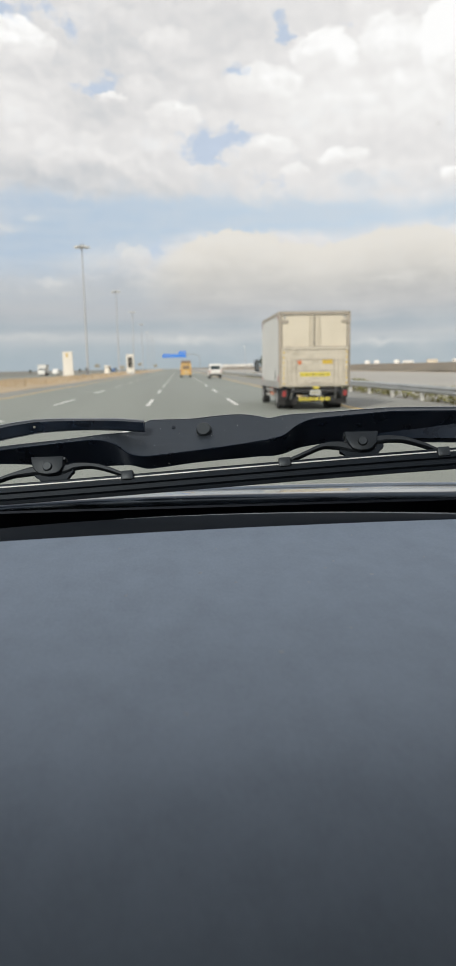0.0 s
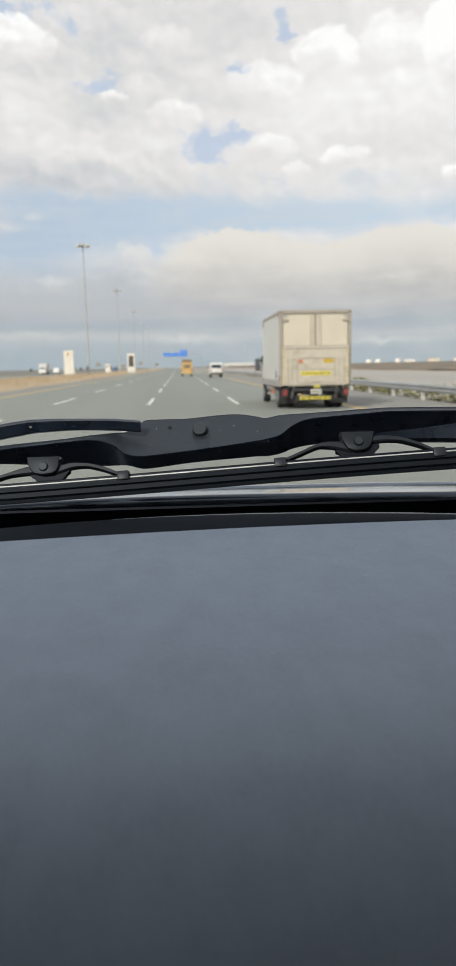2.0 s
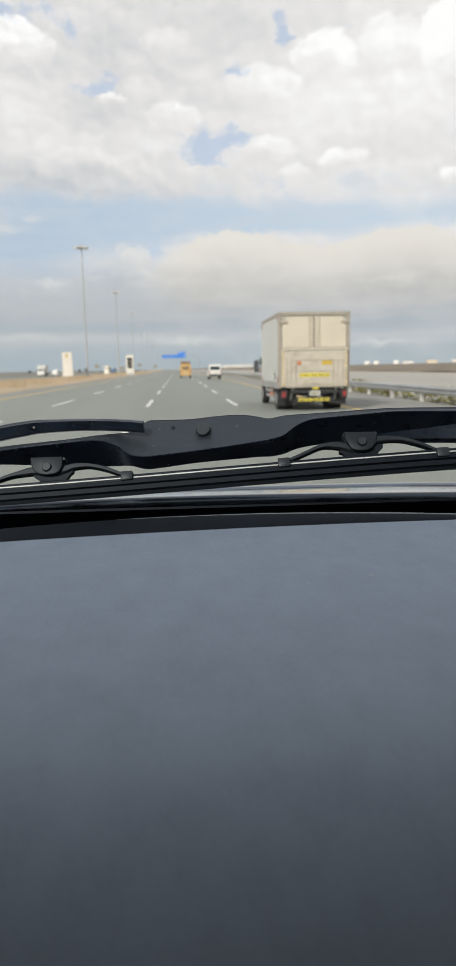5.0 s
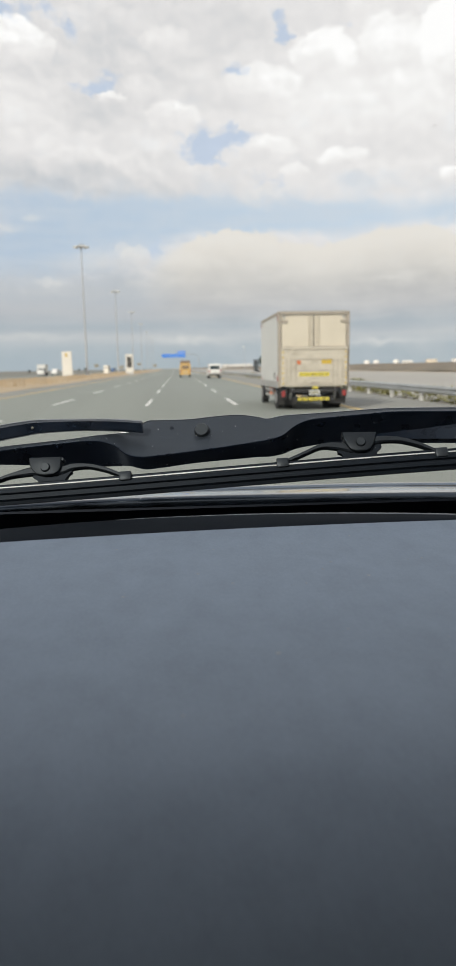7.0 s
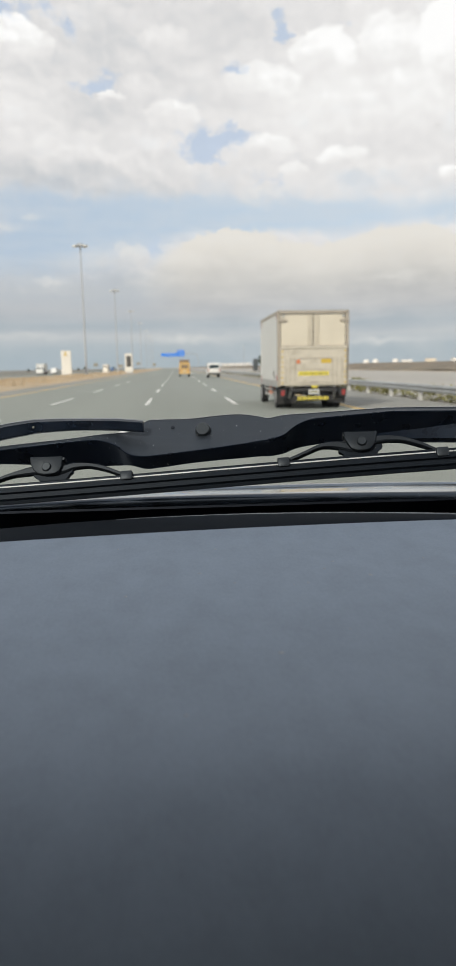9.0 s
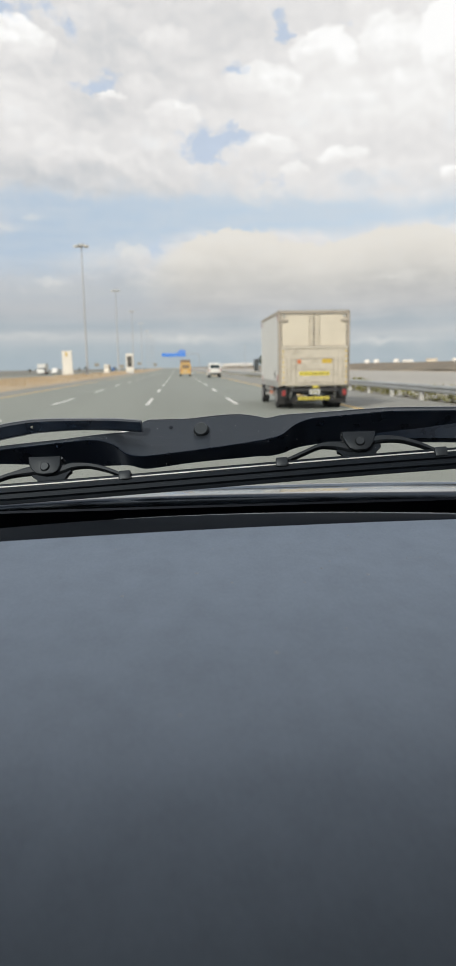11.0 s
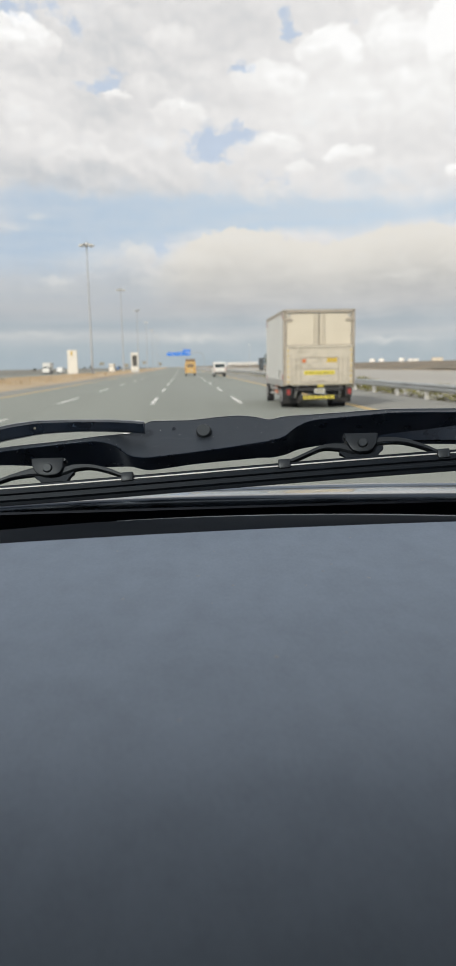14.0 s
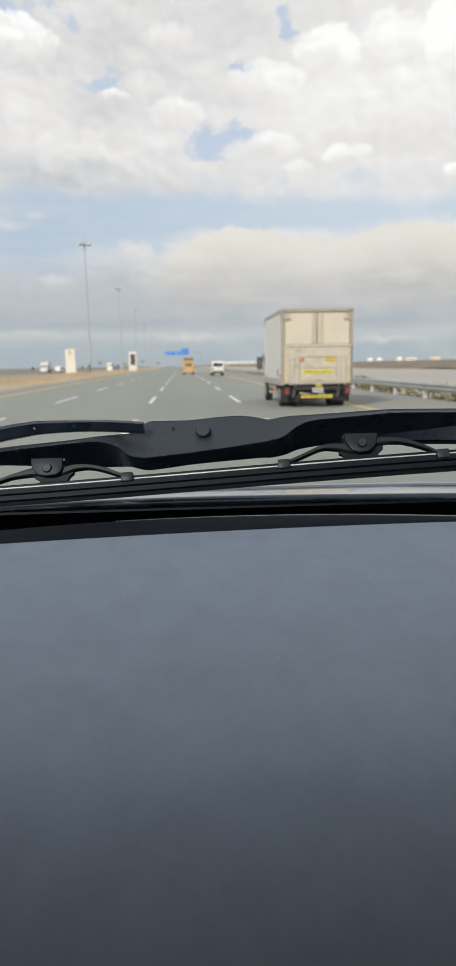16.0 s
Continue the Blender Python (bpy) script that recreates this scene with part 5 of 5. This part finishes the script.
def kiosk(m):
    t = thing("roadside_kiosk", m, "small white roadside equipment kiosk on a concrete plinth", "cabinet")
    part("plinth", boxed(-0.95, 0.95, -0.75, 0.75, -0.4, 0.3, bevel=0.03), M_POST, t, "concrete plinth")
    body = part("casing", boxed(-0.82, 0.82, -0.6, 0.6, 0.3, 2.45, bevel=0.05), M_TOTEM, t, "white painted casing")
    part("roof", boxed(-0.92, 0.92, -0.7, 0.7, 2.45, 2.6, bevel=0.04), M_TOTEM, t)
    for sx in (-1, 1):
        a, b = sorted((sx * 0.03, sx * 0.74))
        door = part("door", boxed(a, b, -0.63, -0.595, 0.42, 2.3, bevel=0.01), M_TOTEM, body)
        part("vent", boxed(a + 0.15, b - 0.15, -0.645, -0.628, 1.7, 2.1), M_TOTEM_DARK, door, "dark vent grille")
    part("side_vent", boxed(0.815, 0.84, -0.4, 0.4, 0.9, 2.2), M_TOTEM_DARK, body, "dark side vent")
    return t


kiosk(pose(-21.7, 215, 0.1, 0, 0, -20))


def board_sign(m, w, h, z0, mat, label):
    t = thing("road_sign", m, label, "sign")
    part("board", boxed(-w / 2, w / 2, -0.04, 0.02, z0, z0 + h, bevel=0.02), mat, t)
    for sx in (-0.3, 0.3):
        part("post", tube(bmesh.new(), (sx * w, 0.06, -0.2), (sx * w, 0.06, z0 + h * 0.9), 0.05, 0.05, 8), M_MAST, t)
    return t


for bx, by, bz in ((-38.0, 330, 2.4), (-26.5, 330, 1.5), (-22.5, 402, 3.2), (-14.5, 430, 2.4)):
    tagged(board_sign(pose(bx, by, 0.1), 2.2, 1.6, bz, M_SIGNBACK, "weathered grey-brown road sign board on two posts"), group="roadside sign boards")


def gantry(m):
    t = thing("gantry_sign", m, "cantilevered blue motorway direction signs on a steel gantry", "sign")
    bm = bmesh.new()
    path = [(13.5, 0.3, -0.2), (13.5, 0.3, 7.2), (13.1, 0.3, 8.3), (12.0, 0.3, 8.9), (10.0, 0.3, 9.1), (-7.4, 0.3, 9.1)]
    for a, b in zip(path, path[1:]):
        tube(bm, a, b, 0.16, 0.16, 12)
    part("cantilever", bm, M_GALV, t, "grey steel mast and beam")
    for x0, x1, z0, z1, rows_ in ((-7.2, 1.55, 7.6, 9.5, 2), (1.7, 5.9, 7.55, 11.1, 4)):
        panel = part("panel", boxed(x0, x1, -0.05, 0.05, z0, z1, bevel=0.03), M_SIGN, t, "blue sign panel with unreadable white lines")
        r = random.Random(int(x0 * 10))
        for i in range(rows_):
            z = z1 - 0.35 - i * 0.68
            x = x0 + 0.4
            while x < x1 - 0.9:
                wl = r.uniform(0.5, 1.3)
                part("text_bar", boxed(x, min(x + wl, x1 - 0.3), -0.062, -0.049, z - 0.075, z + 0.075), M_SIGNTXT, panel)
                x += wl + r.uniform(0.4, 0.9)
    return t


gantry(pose(-2.2, 400, 0))
board_sign(pose(3.7, 640, 0), 2.8, 2.0, 5.0, M_SIGN, "small blue sign board farther along the road")
# lamp post by the slip road, tree and low white buildings in the distance
lp = thing("street_lamp", pose(24.5, 262, 0), "slim grey street lamp by the slip road", "street lamp")
part("pole", tube(bmesh.new(), (0, 0, -0.2), (0, 0, 9), 0.11, 0.06, 10), M_MAST, lp)
part("lamp", boxed(-0.9, 0.1, -0.15, 0.15, 8.9, 9.08, bevel=0.04), M_LAMP, lp)


def tree(name, m, seed, h, label):
    r = random.Random(seed)
    t = thing(name, m, label, "tree", "distant trees")
    bm = bmesh.new()
    tube(bm, (0, 0, -0.2), (0.1, 0, h * 0.55), 0.16, 0.09, 8)
    for i in range(5):
        a = i * 1.26 + seed
        tube(bm, (0.1, 0, h * 0.45), (math.cos(a) * h * 0.25, math.sin(a) * h * 0.25, h * 0.8), 0.07, 0.02, 6)
    part("trunk", bm, M_BARK, t)
    bm = bmesh.new()
    for i in range(420):
        a, e, q = r.uniform(0, 6.28), r.uniform(-0.6, 1.4), r.random() ** 0.5
        lump = 1 + 0.35 * math.sin(2 * a + seed) + 0.2 * math.sin(5 * a)
        c = Vector((math.cos(a) * math.cos(e) * q * h * 0.32 * lump, math.sin(a) * math.cos(e) * q * h * 0.32 * lump, h * 0.66 + math.sin(e) * q * h * 0.33))
        u = Vector((r.uniform(-1, 1), r.uniform(-1, 1), r.uniform(-1, 1))).normalized()
        w = u.orthogonal().normalized()
        k = h * r.uniform(0.03, 0.07)
        bm.faces.new([bm.verts.new(c + v) for v in (-w * k * 0.6, u * k, w * k * 0.6, -u * k)])
    part("crown", bm, M_TREE, t)
    return t


tree("tree", pose(15.5, 128, -0.05), 4, 3.6, "small dark roadside tree")
for i, (x, y, h) in enumerate(((-52, 400, 3.2), (-60, 430, 2.6), (-47, 520, 3), (-75, 360, 2.2), (-90, 600, 3.4))):
    tree("tree", pose(x, y, -0.2), 10 + i, h, "small dark tree on the desert horizon")


def house(m, w, h, mat, label, tank=False):
    t = thing("building", m, label, "building", "buildings on the horizon")
    if tank:
        part("wall", tube(bmesh.new(), (0, 0, -1), (0, 0, h), w / 2, w / 2, 24), mat, t, smooth=True)
        part("roof", tube(bmesh.new(), (0, 0, h), (0, 0, h + 0.9), w / 2, w / 6, 24), M_HOUSE, t)
        return t
    wall = part("wall", boxed(-w / 2, w / 2, -5, 5, -1, h, bevel=0.1), mat, t)
    part("roof", boxed(-w / 2 - 0.3, w / 2 + 0.3, -5.3, 5.3, h, h + 0.5, bevel=0.1), M_ROOF if mat is M_HOUSE2 else M_HOUSE, t)
    for i in range(max(2, int(w / 4))):
        x = -w / 2 + (i + 0.5) * w / max(2, int(w / 4))
        part("window", boxed(x - 0.7, x + 0.7, -5.06, -4.98, h - 2.6, h - 1.3), M_GLASSDARK, wall)
    return t


for i, (px, w, h, mt, tk) in enumerate(((228, 9, 6.6, M_HOUSE2, False), (259, 8, 8.0, M_HOUSE, True), (272, 8, 8.2, M_HOUSE, True), (300, 8, 8.6, M_HOUSE, True), (316, 14, 7.4, M_HOUSE, False), (350, 14, 8.8, M_HOUSE2, False), (390, 20, 8.8, M_HOUSE, False), (425, 8, 8.2, M_HOUSE, True))):
    house(pose(px, 960, 0, 0, 0, -12), w, h - 1.2, mt, "low white building far off on the horizon" if not tk else "white storage tank far off on the horizon", tk)
house(pose(66, 800, 0, 0, 0, -4), 34, 4.6, M_HOUSE, "long low white shed far off beside the road")
